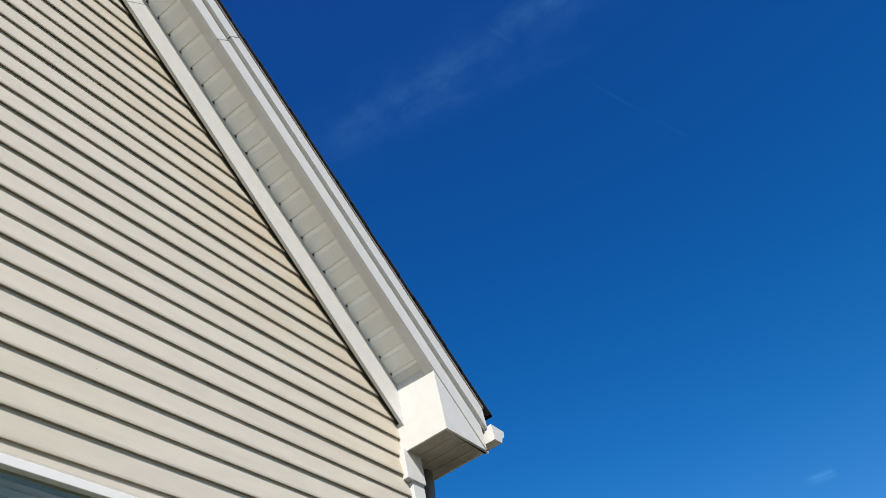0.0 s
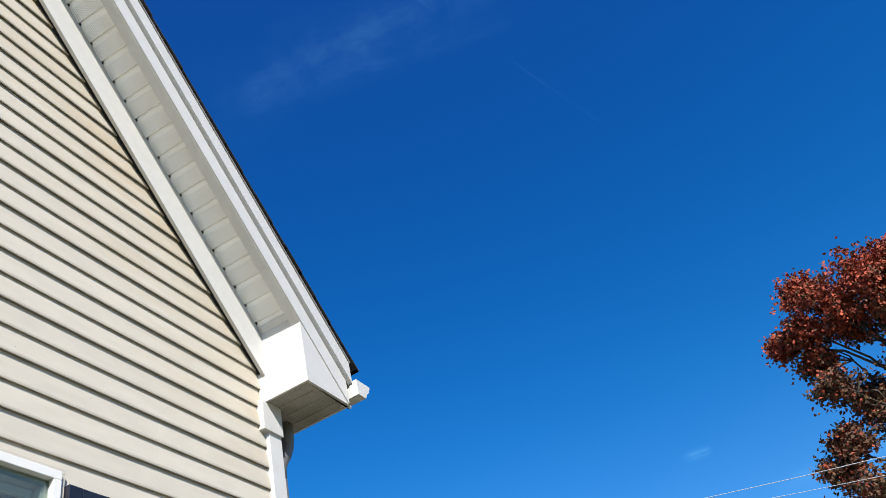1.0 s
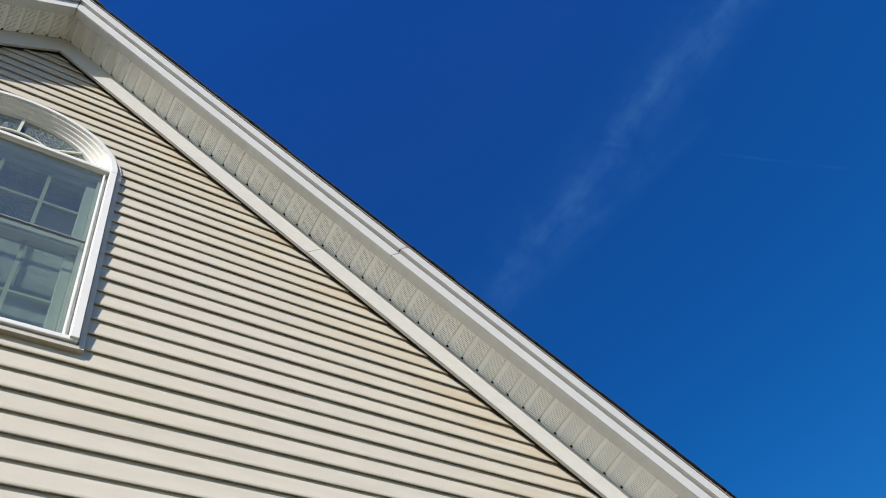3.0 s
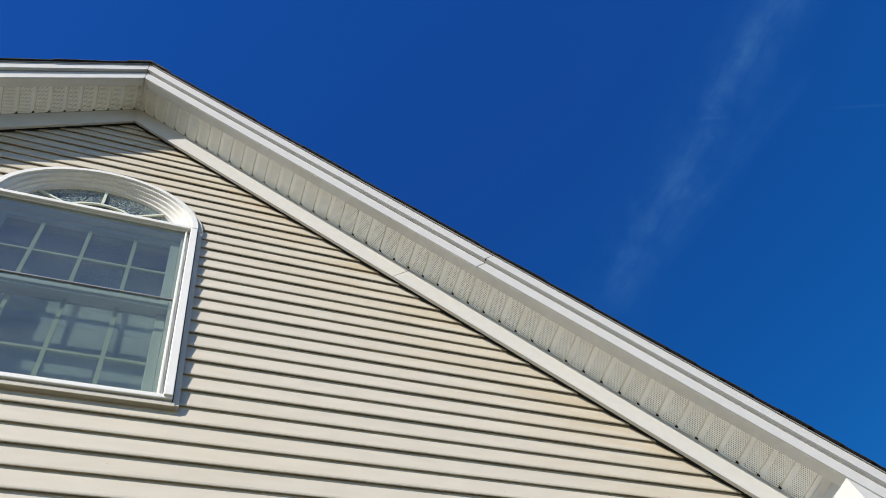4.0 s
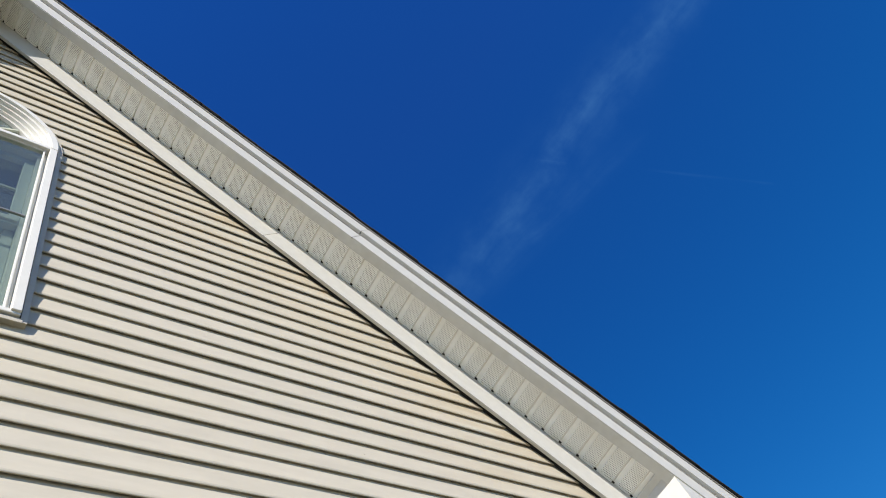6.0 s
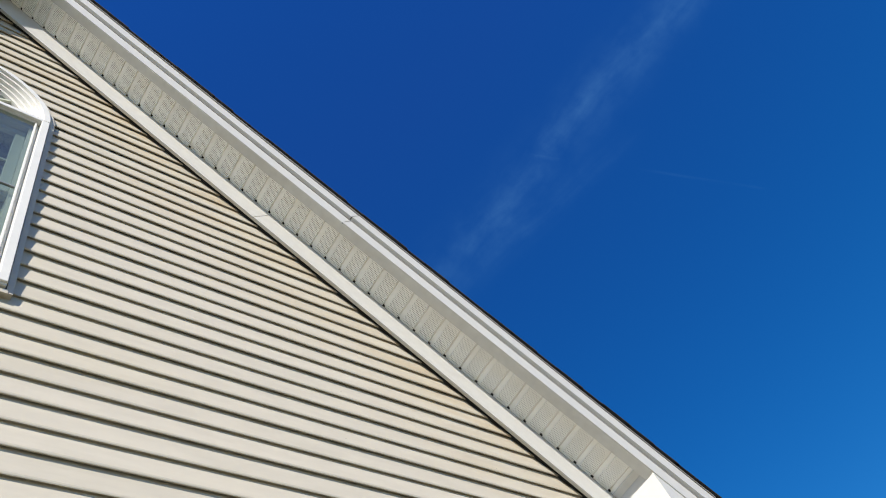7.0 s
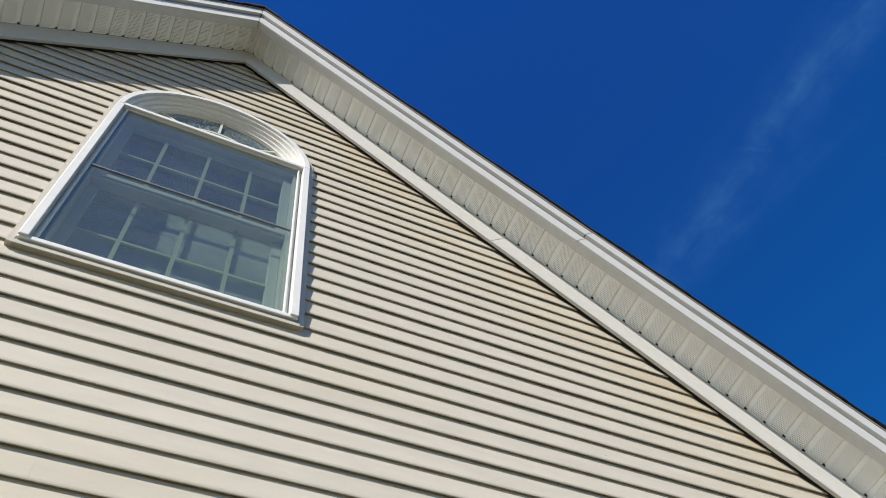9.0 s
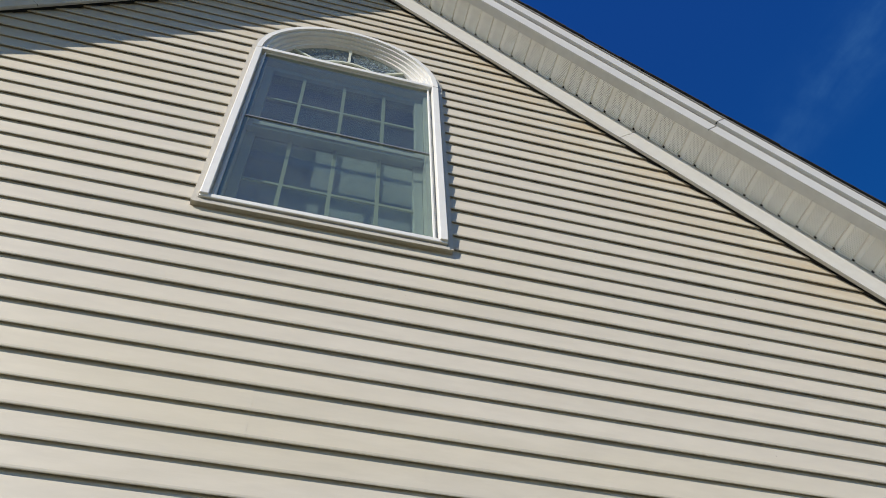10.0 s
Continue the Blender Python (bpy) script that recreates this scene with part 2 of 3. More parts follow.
def glass_material():
    m = bpy.data.materials.new("window_glass")
    m.use_nodes = True
    n, l = m.node_tree.nodes, m.node_tree.links
    n.remove(n["Principled BSDF"])
    clear, gloss, mix = n.new("ShaderNodeBsdfTransparent"), n.new("ShaderNodeBsdfGlossy"), n.new("ShaderNodeMixShader")
    clear.inputs["Color"].default_value = (0.86, 0.90, 0.91, 1)
    gloss.inputs["Roughness"].default_value = 0.02
    l.new(sheen(n, l, 0.09, 0.9), mix.inputs[0])
    l.new(clear.outputs[0], mix.inputs[1])
    l.new(gloss.outputs[0], mix.inputs[2])
    l.new(mix.outputs[0], n["Material Output"].inputs["Surface"])
    return m


def storm_material():
    """Dusty storm-window glass in front of the sashes."""
    m = bpy.data.materials.new("storm_glass")
    m.use_nodes = True
    n, l = m.node_tree.nodes, m.node_tree.links
    bsdf = n["Principled BSDF"]
    bsdf.inputs["Base Color"].default_value, bsdf.inputs["Roughness"].default_value = (0.35, 0.42, 0.39, 1), 0.9
    clear, gloss = n.new("ShaderNodeBsdfTransparent"), n.new("ShaderNodeBsdfGlossy")
    dust, mix, t, r = n.new("ShaderNodeMixShader"), n.new("ShaderNodeMixShader"), n.new("ShaderNodeTexNoise"), n.new("ShaderNodeMapRange")
    clear.inputs["Color"].default_value = (0.52, 0.60, 0.55, 1)
    gloss.inputs["Roughness"].default_value = 0.03
    t.inputs["Scale"].default_value, t.inputs["Detail"].default_value = 7.0, 6.0
    r.inputs["From Min"].default_value, r.inputs["From Max"].default_value = 0.3, 0.8
    r.inputs["To Min"].default_value, r.inputs["To Max"].default_value = 0.08, 0.15
    l.new(n.new("ShaderNodeTexCoord").outputs["Object"], t.inputs["Vector"])
    l.new(t.outputs["Fac"], r.inputs["Value"])
    l.new(r.outputs["Result"], dust.inputs[0])
    l.new(clear.outputs[0], dust.inputs[1])
    l.new(bsdf.outputs[0], dust.inputs[2])
    l.new(sheen(n, l, 0.08, 0.9), mix.inputs[0])
    l.new(dust.outputs[0], mix.inputs[1])
    l.new(gloss.outputs[0], mix.inputs[2])
    l.new(mix.outputs[0], n["Material Output"].inputs["Surface"])
    return m


def perforated_material(base, name, hole_colour):
    """White soffit vinyl pierced by staggered rows of small holes, with a plain margin at each end and beside the grooves."""
    m = base.copy()
    m.name = name
    n, l = m.node_tree.nodes, m.node_tree.links
    bsdf = n["Principled BSDF"]
    src = bsdf.inputs["Base Color"].links[0].from_socket
    sep = n.new("ShaderNodeSeparateXYZ")
    l.new(n.new("ShaderNodeTexCoord").outputs["Object"], sep.inputs[0])

    def mth(op, a, b=None, c=None):
        x = n.new("ShaderNodeMath")
        x.operation = op
        for k, v in enumerate((a, b, c)):
            if v is not None:
                if isinstance(v, (int, float)):
                    x.inputs[k].default_value = v
                else:
                    l.new(v, x.inputs[k])
        return x.outputs[0]

    P = 0.0088
    u, v = mth("DIVIDE", sep.outputs["X"], P), mth("DIVIDE", sep.outputs["Y"], P)
    row = mth("FLOOR", v)
    us = mth("ADD", u, mth("MULTIPLY", mth("MODULO", row, 2.0), 0.5))
    du, dv = mth("SUBTRACT", mth("FRACT", us), 0.5), mth("SUBTRACT", mth("FRACT", v), 0.5)
    d = mth("SQRT", mth("ADD", mth("MULTIPLY", du, du), mth("MULTIPLY", dv, dv)))
    hole = mth("LESS_THAN", d, 0.215)
    x = n.new("ShaderNodeMix")
    x.data_type = "RGBA"
    l.new(hole, x.inputs["Factor"])
    l.new(src, x.inputs["A"])
    x.inputs["B"].default_value = (*hole_colour, 1)
    l.new(x.outputs["Result"], bsdf.inputs["Base Color"])
    return m


def obscure_material():
    """Pebbled glass of the arched light."""
    m = storm_glass.copy()
    m.name = "pebbled_glass"
    n, l = m.node_tree.nodes, m.node_tree.links
    v, bp = n.new("ShaderNodeTexVoronoi"), n.new("ShaderNodeBump")
    v.inputs["Scale"].default_value = 150.0
    bp.inputs["Strength"].default_value, bp.inputs["Distance"].default_value = 0.9, 0.003
    l.new(n.new("ShaderNodeTexCoord").outputs["Object"], v.inputs["Vector"])
    l.new(v.outputs["Distance"], bp.inputs["Height"])
    for node in n:
        if node.type == "BSDF_GLOSSY":
            l.new(bp.outputs["Normal"], node.inputs["Normal"])
    # sparkle put into the colour: each cell gets its own share of pale blue-green
    sparkle = n.new("ShaderNodeMapRange")
    sparkle.inputs["From Min"].default_value, sparkle.inputs["From Max"].default_value = 0.25, 0.95
    sparkle.inputs["To Min"].default_value, sparkle.inputs["To Max"].default_value = 0.02, 0.55
    cell = n.new("ShaderNodeSeparateColor")
    l.new(v.outputs["Color"], cell.inputs[0])
    l.new(cell.outputs[0], sparkle.inputs["Value"])
    for node in n:
        if node.type == "MIX_SHADER" and node.inputs[2].links[0].from_node.type == "BSDF_PRINCIPLED":
            l.new(sparkle.outputs["Result"], node.inputs[0])
    n["Principled BSDF"].inputs["Base Color"].default_value = (0.32, 0.42, 0.42, 1)
    return m


glass, storm_glass, perforated = glass_material(), storm_material(), perforated_material(soffit_white, "soffit_perforated", (0.17, 0.163, 0.148))
perforated_shade = perforated_material(under_shade, "weathered_perforated", (0.06, 0.055, 0.048))
pebbled = obscure_material()


# ---- mesh helpers ----
def link_mesh(name, bm, mat, parent=None, label="", smooth_faces=False):
    me = bpy.data.meshes.new(name)
    bmesh.ops.recalc_face_normals(bm, faces=bm.faces)
    bm.to_mesh(me)
    bm.free()
    for mm in (mat if isinstance(mat, (list, tuple)) else (mat,)):
        me.materials.append(mm)
    if smooth_faces:
        for p in me.polygons:
            p.use_smooth = True
    ob = new(name, me)
    if parent:
        ob.parent = parent
    if label:
        tagged(ob, label)
    return ob


part = link_mesh


def raw_mesh(name, verts, faces, mat, parent=None, mats=None):
    me = bpy.data.meshes.new(name)
    me.from_pydata(verts, [], faces)
    for mm in (mat if isinstance(mat, (list, tuple)) else (mat,)):
        me.materials.append(mm)
    if mats:
        for p, k in zip(me.polygons, mats):
            p.material_index = k
    ob = new(name, me)
    if parent:
        ob.parent = parent
    return ob


def shared(name, me, parent, m):
    ob = new(name, me)
    ob.parent = parent
    ob.matrix_basis = m
    return ob


def box(bm, x0, x1, y0, y1, z0, z1, bevel=0.0):
    made = bmesh.ops.create_cube(bm, size=1, matrix=Matrix.Translation(((x0 + x1) / 2, (y0 + y1) / 2, (z0 + z1) / 2)) @ Matrix.Diagonal((x1 - x0, y1 - y0, z1 - z0, 1)))
    if bevel:
        edges = list({e for v in made["verts"] for e in v.link_edges})
        bmesh.ops.bevel(bm, geom=edges, offset=bevel, segments=2, profile=0.5, affect="EDGES")


def prism(bm, pts, y0, y1):
    """A plate with the outline pts in the plane of the gable, from y0 to y1."""
    a = [bm.verts.new((x, y0, z)) for x, z in pts]
    b = [bm.verts.new((x, y1, z)) for x, z in pts]
    bm.faces.new(a)
    bm.faces.new(b[::-1])
    for k in range(len(pts)):
        j = (k + 1) % len(pts)
        bm.faces.new((a[k], b[k], b[j], a[j]))


def empty(name):
    ob = new(name)
    ob.empty_display_size = 0.2
    return ob


def boxed(name, dims, mat, parent=None, label="", bevel=0.0):
    bm = bmesh.new()
    box(bm, *dims, bevel)
    return part(name, bm, mat, parent, label)


# ---- ground ----
bm = bmesh.new()
bmesh.ops.create_grid(bm, x_segments=80, y_segments=80, size=2500)
for v in bm.verts:
    v.co.z = 0.0 if v.co.length < 60 else 0.6 * noise.noise(v.co * 0.004)
tagged(part("ground", bm, grass_mat), "flat dry lawn round the house", "ground", kind="structure")

# ---- gable wall ----
C = 0.1016                    # one siding course
CORNER = 3.385                # half width of the siding, up to the corner posts
RAKE = 3.13                   # the siding runs up behind the rake frieze to z = RAKE - |x|
WIN = dict(half=0.485, z0=-0.026, spring=1.447, r=0.485)
WIN2 = (1.26, 2.215, -2.76, -1.305)


def win_half(z):
    if z < WIN["z0"]:
        return 0.0
    if z <= WIN["spring"]:
        return WIN["half"]
    d = z - WIN["spring"]
    return math.sqrt(max(0.0, WIN["r"] ** 2 - d * d))


def spans(z0, z1):
    """Stretches of wall between z0 and z1 as (x left at z0, at z1, x right at z0, at z1)."""
    e0, e1 = min(CORNER, RAKE - z0), min(CORNER, RAKE - z1)
    h0, h1 = win_half(z0 + 0.001), win_half(z1 - 0.001)
    if z0 < WIN["z0"] < z1:
        h0 = h1 = 0.0
    if e0 <= 0.03:
        return []
    e1 = max(e1, 0.0)
    out = [(-e0, -e1, -h0, -h1), (h0, h1, e0, e1)] if max(h0, h1) > 0 else [(-e0, -e1, e0, e1)]
    if z1 > WIN2[2] + 0.01 and z0 < WIN2[3] - 0.03:
        a, b = WIN2[0], WIN2[1]
        out = [q for s in out for q in (((s[0], s[1], a, a), (b, b, s[2], s[3])) if s[0] < a < s[2] else (s,))]
    return out


wall = empty("wall_front")
wall.location = (0, 0, 0)
tagged(wall, "gable wall clad in beige double-lap vinyl siding", "wall", kind="structure")
bm = bmesh.new()
rows_at = sorted([k * C for k in range(-39, 30)] + [WIN["z0"], WIN["spring"]])
for z0, z1 in zip(rows_at, rows_at[1:]):
    if z1 - z0 < 0.002:
        continue
    for a0, a1, b0, b1 in spans(z0, z1):
        prism(bm, [(a0, z0 + B), (b0, z0 + B), (b1, z1 + B), (a1, z1 + B)], 0.004, 0.15)
part("sheathing", bm, plaster, wall)

rng = random.Random(5)


def siding_piece(z_low, spans_pair, shift):
    """One double-lap panel: two slanted faces, each with a rolled butt; the lower butt overlaps the panel beneath."""
    verts, faces = [], []
    for n, (a0, a1, b0, b1) in enumerate(spans_pair):
        if n == 0:
            butt, z0 = 0.0182 + shift, z_low
            ledge = [(-0.0035, z0 + 0.034), (-butt + 0.0085, z0 + 0.012), (-butt + 0.0075, z0 + 0.002)]
        else:
            butt, z0 = 0.0156 + shift, z_low + C
            ledge = [(-0.0032, z0 + 0.0065), (-butt + 0.006, z0 + 0.0025), (-butt + 0.004, z0 + 0.001)]
        top = z0 + C + (0.034 if n == 1 else 0.022)
        prof = ledge + [(-butt + 0.0012, z0), (-butt, z0 + 0.003), (-butt - 0.0004, z0 + 0.010), (-0.0012, top)]
        base = len(verts)
        for y, z in prof:
            f = min(1.0, max(0.0, (z - z0) / C))
            verts += [(a0 + (a1 - a0) * f, y, z + B), (b0 + (b1 - b0) * f, y, z + B)]
        for k in range(len(prof) - 1):
            i = base + 2 * k
            faces.append((i, i + 1, i + 3, i + 2))
        faces.append(tuple(base + 2 * k for k in range(len(prof))))
        faces.append(tuple(base + 2 * k + 1 for k in range(len(prof)))[::-1])
    return verts, faces


for j in range(-20, 15):
    zl = (2 * j + 1) * C
    low, high = spans(zl, zl + C), spans(zl + C, zl + 2 * C)
    for n, s in enumerate(low):
        t = high[n] if n < len(high) and len(high) == len(low) else None
        ends = [s] + ([t] if t else [])
        # panels are lapped every 2.5 m or so; the upper panel of a lap stands a little prouder
        cuts = []
        x = s[0] + rng.uniform(0.7, 2.6)
        while x < s[2] - 0.5:
            if x > s[0] + 0.5:
                cuts.append(x)
            x += rng.uniform(2.0, 3.4)
        marks = [None] + cuts + [None]
        for q in range(len(marks) - 1):
            lo, hi = marks[q], marks[q + 1]
            piece = []
            for e in ends:
                a0, a1, b0, b1 = e
                if lo is not None:
                    a0 = a1 = lo - 0.02
                if hi is not None:
                    b0 = b1 = hi
                piece.append((a0, a1, b0, b1))
            v, f = siding_piece(zl, piece, 0.0 if q % 2 == 0 else 0.0004)
            raw_mesh("siding_panel", v, f, vinyl, wall)
    if len(high) != len(low):
        for t in high:
            v, f = siding_piece(zl, [t, t], 0.0)
            h = len(v) // 2
            raw_mesh("siding_panel", v[h:], [tuple(i - h for i in q) for q in f if min(q) >= h], vinyl, wall)

# side and back walls close the house
for name, dims in (("wall_east", (3.31, 3.46, 0.16, 8.0, 0, B - 0.15)), ("wall_west", (-3.46, -3.31, 0.16, 8.0, 0, B - 0.15)), ("wall_back", (-3.31, 3.31, 7.85, 8.0, 0, B - 0.15))):
    tagged(boxed(name, dims, vinyl), "plain beige vinyl house wall", "wall", kind="structure")
bm = bmesh.new()
prism(bm, [(-3.3, B - 0.149), (3.3, B - 0.149), (0, B + 3.26)], 7.86, 7.98)
tagged(part("wall_back_gable", bm, vinyl), "plain beige back gable", "wall", kind="structure")
tagged(boxed("attic_floor", (-3.3, 3.3, 0.16, 7.84, 3.3, 3.42), plaster), "attic floor behind the gable wall", "floor", kind="structure")

for sx in (1, -1):
    post = empty("corner_post")
    tagged(post, "white vinyl outside corner post of the siding", "trim", kind="structure")
    for nm, d in (("front_face", (3.368, 3.462, -0.028, -0.002, 0.25, B - 0.60)), ("side_face", (3.436, 3.464, -0.002, 0.09, 0.25, B - 0.60)), ("rolled_edge", (3.362, 3.374, -0.022, 0.0, 0.25, B - 0.60))):
        boxed(nm, (*(sorted((sx * d[0], sx * d[1]))), *d[2:]), white, post, bevel=0.003)

# ---- rake trim ----
S2 = math.sqrt(0.5)


def rake_strip(name, s0, s1, y0, y1, x0, x1, mat, parent, sx, bevel=0.0, square=(0, 0)):
    """A board that follows the rake between z = s0 - x and z = s1 - x; each end is cut plumb, or square to the rake."""
    bm = bmesh.new()
    h0, h1 = (s1 - s0) / 2 * square[0], (s1 - s0) / 2 * square[1]
    prism(bm, [(sx * x0, s0 - x0 + B), (sx * x1, s0 - x1 + B), (sx * (x1 + h1), s1 - x1 - h1 + B), (sx * (x0 + h0), s1 - x0 - h0 + B)], y0, y1)
    if bevel:
        bmesh.ops.bevel(bm, geom=bm.edges[:], offset=bevel, segments=2, profile=0.5, affect="EDGES")
    return part(name, bm, mat, parent)


EAVE = 3.71
for sx in (1, -1):
    frieze = empty("rake_frieze")
    tagged(frieze, "white aluminium-wrapped frieze board under the gable soffit", "trim", kind="structure")
    x_joint = 1.56
    rake_strip("board", 2.900, 3.155, -0.052 + (0 if sx > 0 else 0.0015), -0.040, 0.0, x_joint - 0.0022, white, frieze, sx, 0.002, (0, 1))
    rake_strip("board", 2.899, 3.155, -0.0535, -0.041, x_joint, 3.348, white, frieze, sx, 0.002, (1, 0))
    rake_strip("joint_gap", 2.904, 3.150, -0.0495, -0.041, x_joint - 0.002, x_joint - 0.0002, dark_gap, frieze, sx, 0.0, (1, 1))
    rake_strip("return_lip", 2.912, 2.920, -0.0395, -0.030, 0.0, 3.348, white, frieze, sx)
    # near-black filler standing in for the shade in the gap behind the board
    rake_strip("nailer", 2.923, 3.15, -0.0392, -0.010, 0.0, 3.348, dark_gap, frieze, sx)
    fascia = empty("rake_fascia")
    tagged(fascia, "white stepped rake fascia with metal drip edge", "trim", kind="structure")
    for part_name, s0, s1, y, x_cut in (("fascia_board", 3.102, 3.238, -0.292, 1.935), ("rake_moulding", 3.246, 3.366, -0.314, 2.000)):
        rake_strip(part_name, s0, s1, y, -0.235, 0.0 if sx > 0 else 0.003, x_cut - 0.002, white, fascia, sx, 0.002, (0, 1))
        rake_strip(part_name, s0, s1, y - 0.002, -0.235, x_cut + 0.002, EAVE - (0.022 if part_name == "fascia_board" else 0.0), white, fascia, sx, 0.002, (1, 0))
        rake_strip("joint_gap", s0 + 0.002, s1 - 0.002, y + 0.004, -0.236, x_cut - 0.0018, x_cut + 0.0018, dark_gap, fascia, sx, 0.0, (1, 1))
    rake_strip("soffit_channel", 3.0985, 3.1015, -0.285, -0.2345, 0.0 if sx > 0 else 0.003, EAVE - 0.36, trim_grey, fascia, sx)
    # solid grey strip in place of the shade under the moulding's step
    rake_strip("moulding_shadow_gap", 3.236, 3.248, -0.296, -0.24, 0.0 if sx > 0 else 0.003, EAVE, metal, fascia, sx)
    rake_strip("drip_edge", 3.368, 3.380, -0.321, -0.23, 0.0 if sx > 0 else 0.003, EAVE + 0.005, metal, fascia, sx)

# ---- soffit: panels with grooves across the overhang ----
PITCH = 0.1054                # along the rake
soffit_y0, soffit_y1 = -0.236, -0.052


def soffit_panel_mesh():
    """Three flats and three grooves; local x runs down the rake, y out from the wall, z along the underside's normal (downwards negative)."""
    bm = bmesh.new()
    W = soffit_y1 - soffit_y0
    for k in range(3):
        x = k * PITCH
        g = 0.034             # groove width
        d = 0.009             # depth of the lock slit
        prof = [(x, 0.0), (x + 0.001, d), (x + 0.006, d), (x + 0.009, 0.0042), (x + 0.016, 0.0042), (x + g - 0.003, 0.0042), (x + g, 0.0), (x + PITCH, 0.0)]
        rings = []
        for y in (0.0, 0.010, W - 0.012, W):
            rings.append([bm.verts.new((px, -y, pz)) for px, pz in prof])
        for r in range(3):
            for q in range(7):
                fc = bm.faces.new((rings[r][q], rings[r][q + 1], rings[r + 1][q + 1], rings[r + 1][q]))
                fc.material_index = 1 if (q == 6 and r == 1) else 2 if (r == 0 and q in (1, 2, 3)) else 0
    me = bpy.data.meshes.new("soffit_panel")
    bm.normal_update()
    bm.to_mesh(me)
    bm.free()
    for mm in (soffit_white, perforated, dark_gap):
        me.materials.append(mm)
    return me


soffit_me = soffit_panel_mesh()
SOFF = 3.150
for sx in (1, -1):
    soffit = empty("gable_soffit")
    tagged(soffit, "white vented vinyl soffit under the gable overhang", "soffit", kind="structure")
    length = 3.348 / S2
    count = int(length / (3 * PITCH))
    start = length - (count * 3 + 0.62) * PITCH
    for k in range(-2, count + 1):
        s = start + k * 3 * PITCH
        if s < -0.32 or s + 3 * PITCH > length + 0.3:
            continue
        p = Vector((sx * s * S2, soffit_y1, SOFF - s * S2 + B))
        ax = Vector((sx * S2, 0, -S2))
        az = Vector((sx * S2, 0, S2))
        ay = Vector((0, 1, 0))
        m = Matrix((ax, ay, az)).transposed().to_4x4()
        shared("soffit_panel", soffit_me, soffit, Matrix.Translation(p) @ m)
    bm = bmesh.new()
    prism(bm, [(0, SOFF + 0.045 + B), (sx * 3.348, SOFF + 0.045 - 3.348 + B), (sx * 3.348, SOFF + 0.075 - 3.348 + B), (0, SOFF + 0.075 + B)], -0.236, 0.0)
    part("lookout_backing", bm, dark_gap, soffit)
    rake_strip("end_channel", SOFF - 0.006, SOFF - 0.001, -0.2345, -0.0545, 3.322, 3.347, trim_grey, soffit, sx)

# ---- cornice return boxes ----
for sx in (1, -1):
    ret = empty("cornice_return")
    tagged(ret, "white boxed cornice return at the foot of the rake", "trim", kind="structure")
    X0, X1, ZB = 3.348, 3.71, -0.586
    bm = bmesh.new()
    prism(bm, [(sx * X0, ZB + B), (sx * X1, ZB + B), (sx * X1, 3.112 - X1 + B), (sx * X0, 3.112 - X0 + 0.04 + B)], -0.2865, -0.272)
    part("front_panel", bm, white, ret)
    bm = bmesh.new()
    prism(bm, [(sx * X0, ZB + B), (sx * (X0 + 0.012), ZB + B), (sx * (X0 + 0.012), 3.155 - X0 + B), (sx * X0, 3.155 - X0 + B)], -0.272, -0.002)
    part("side_panel", bm, white, ret)
    for a, b in ((-0.2715, 0.0), (0.0, 7.9)):
        xl = X0 + 0.013 if b == 0.0 else 3.466
        boxed("underside", (*sorted((sx * xl, sx * (X1 - 0.012))), a, b, ZB + 0.004 + B, ZB + 0.016 + B), perforated_shade, ret)
    for x in (X0 + 0.10, X0 + 0.19, X0 + 0.28):
        boxed("groove_strip", (*sorted((sx * x, sx * (x + 0.012))), -0.270, -0.004, ZB + 0.001 + B, ZB + 0.0038 + B), under_shade, ret)
    boxed("eave_fascia", (*sorted((sx * (X1 - 0.011), sx * X1)), -0.272, 7.9, ZB + B, -0.42 + B), white, ret)
    boxed("frieze_block", (*sorted((sx * 3.322, sx * 3.465)), -0.040, -0.003, -0.735 + B, ZB + 0.01 + B), white, ret, bevel=0.002)

# ---- roof ----
roof = empty("roof")
tagged(roof, "steep gable roof with black asphalt shingles", "roof", kind="structure")
for sx in (1, -1):
    bm = bmesh.new()
    prism(bm, [(0, 3.32 + B), (sx * 3.715, 3.32 - 3.715 + B), (sx * 3.715, 3.379 - 3.715 + B), (0, 3.379 + B)], -0.228, 8.2)
    part("deck", bm, wood, roof)
    rows = 37
    for k in range(rows):
        s0 = k * 0.148
        x0, x1 = max(0.0, (s0 - 0.02) * S2), min(3.765, (s0 + 0.152) * S2)
        y0 = -0.334 + rng.uniform(-0.003, 0.003)
        bm = bmesh.new()
        lift0, lift1 = 3.3815, 3.3815 + 0.0125 + rng.uniform(-0.002, 0.003)
        prism(bm, [(sx * x0, lift0 - x0 + B), (sx * x1, lift0 - x1 + B), (sx * x1, lift1 - x1 + B), (sx * x0, lift0 + 0.006 - x0 + B)], y0, 8.22)
        part("shingle_course", bm, shingle, roof)
bm = bmesh.new()
prism(bm, [(-0.14, 3.252 + B), (0, 3.392 + B), (0.14, 3.252 + B), (0.145, 3.264 + B), (0, 3.409 + B), (-0.145, 3.264 + B)], -0.336, 8.22)
part("ridge_cap", bm, shingle, roof)

# ---- gutter and downspout ----
def gutter_profile():
    return [(0.0, 0.0), (0.0, -0.088), (0.068, -0.088), (0.088, -0.055), (0.112, -0.035), (0.122, -0.012), (0.122, 0.0)]


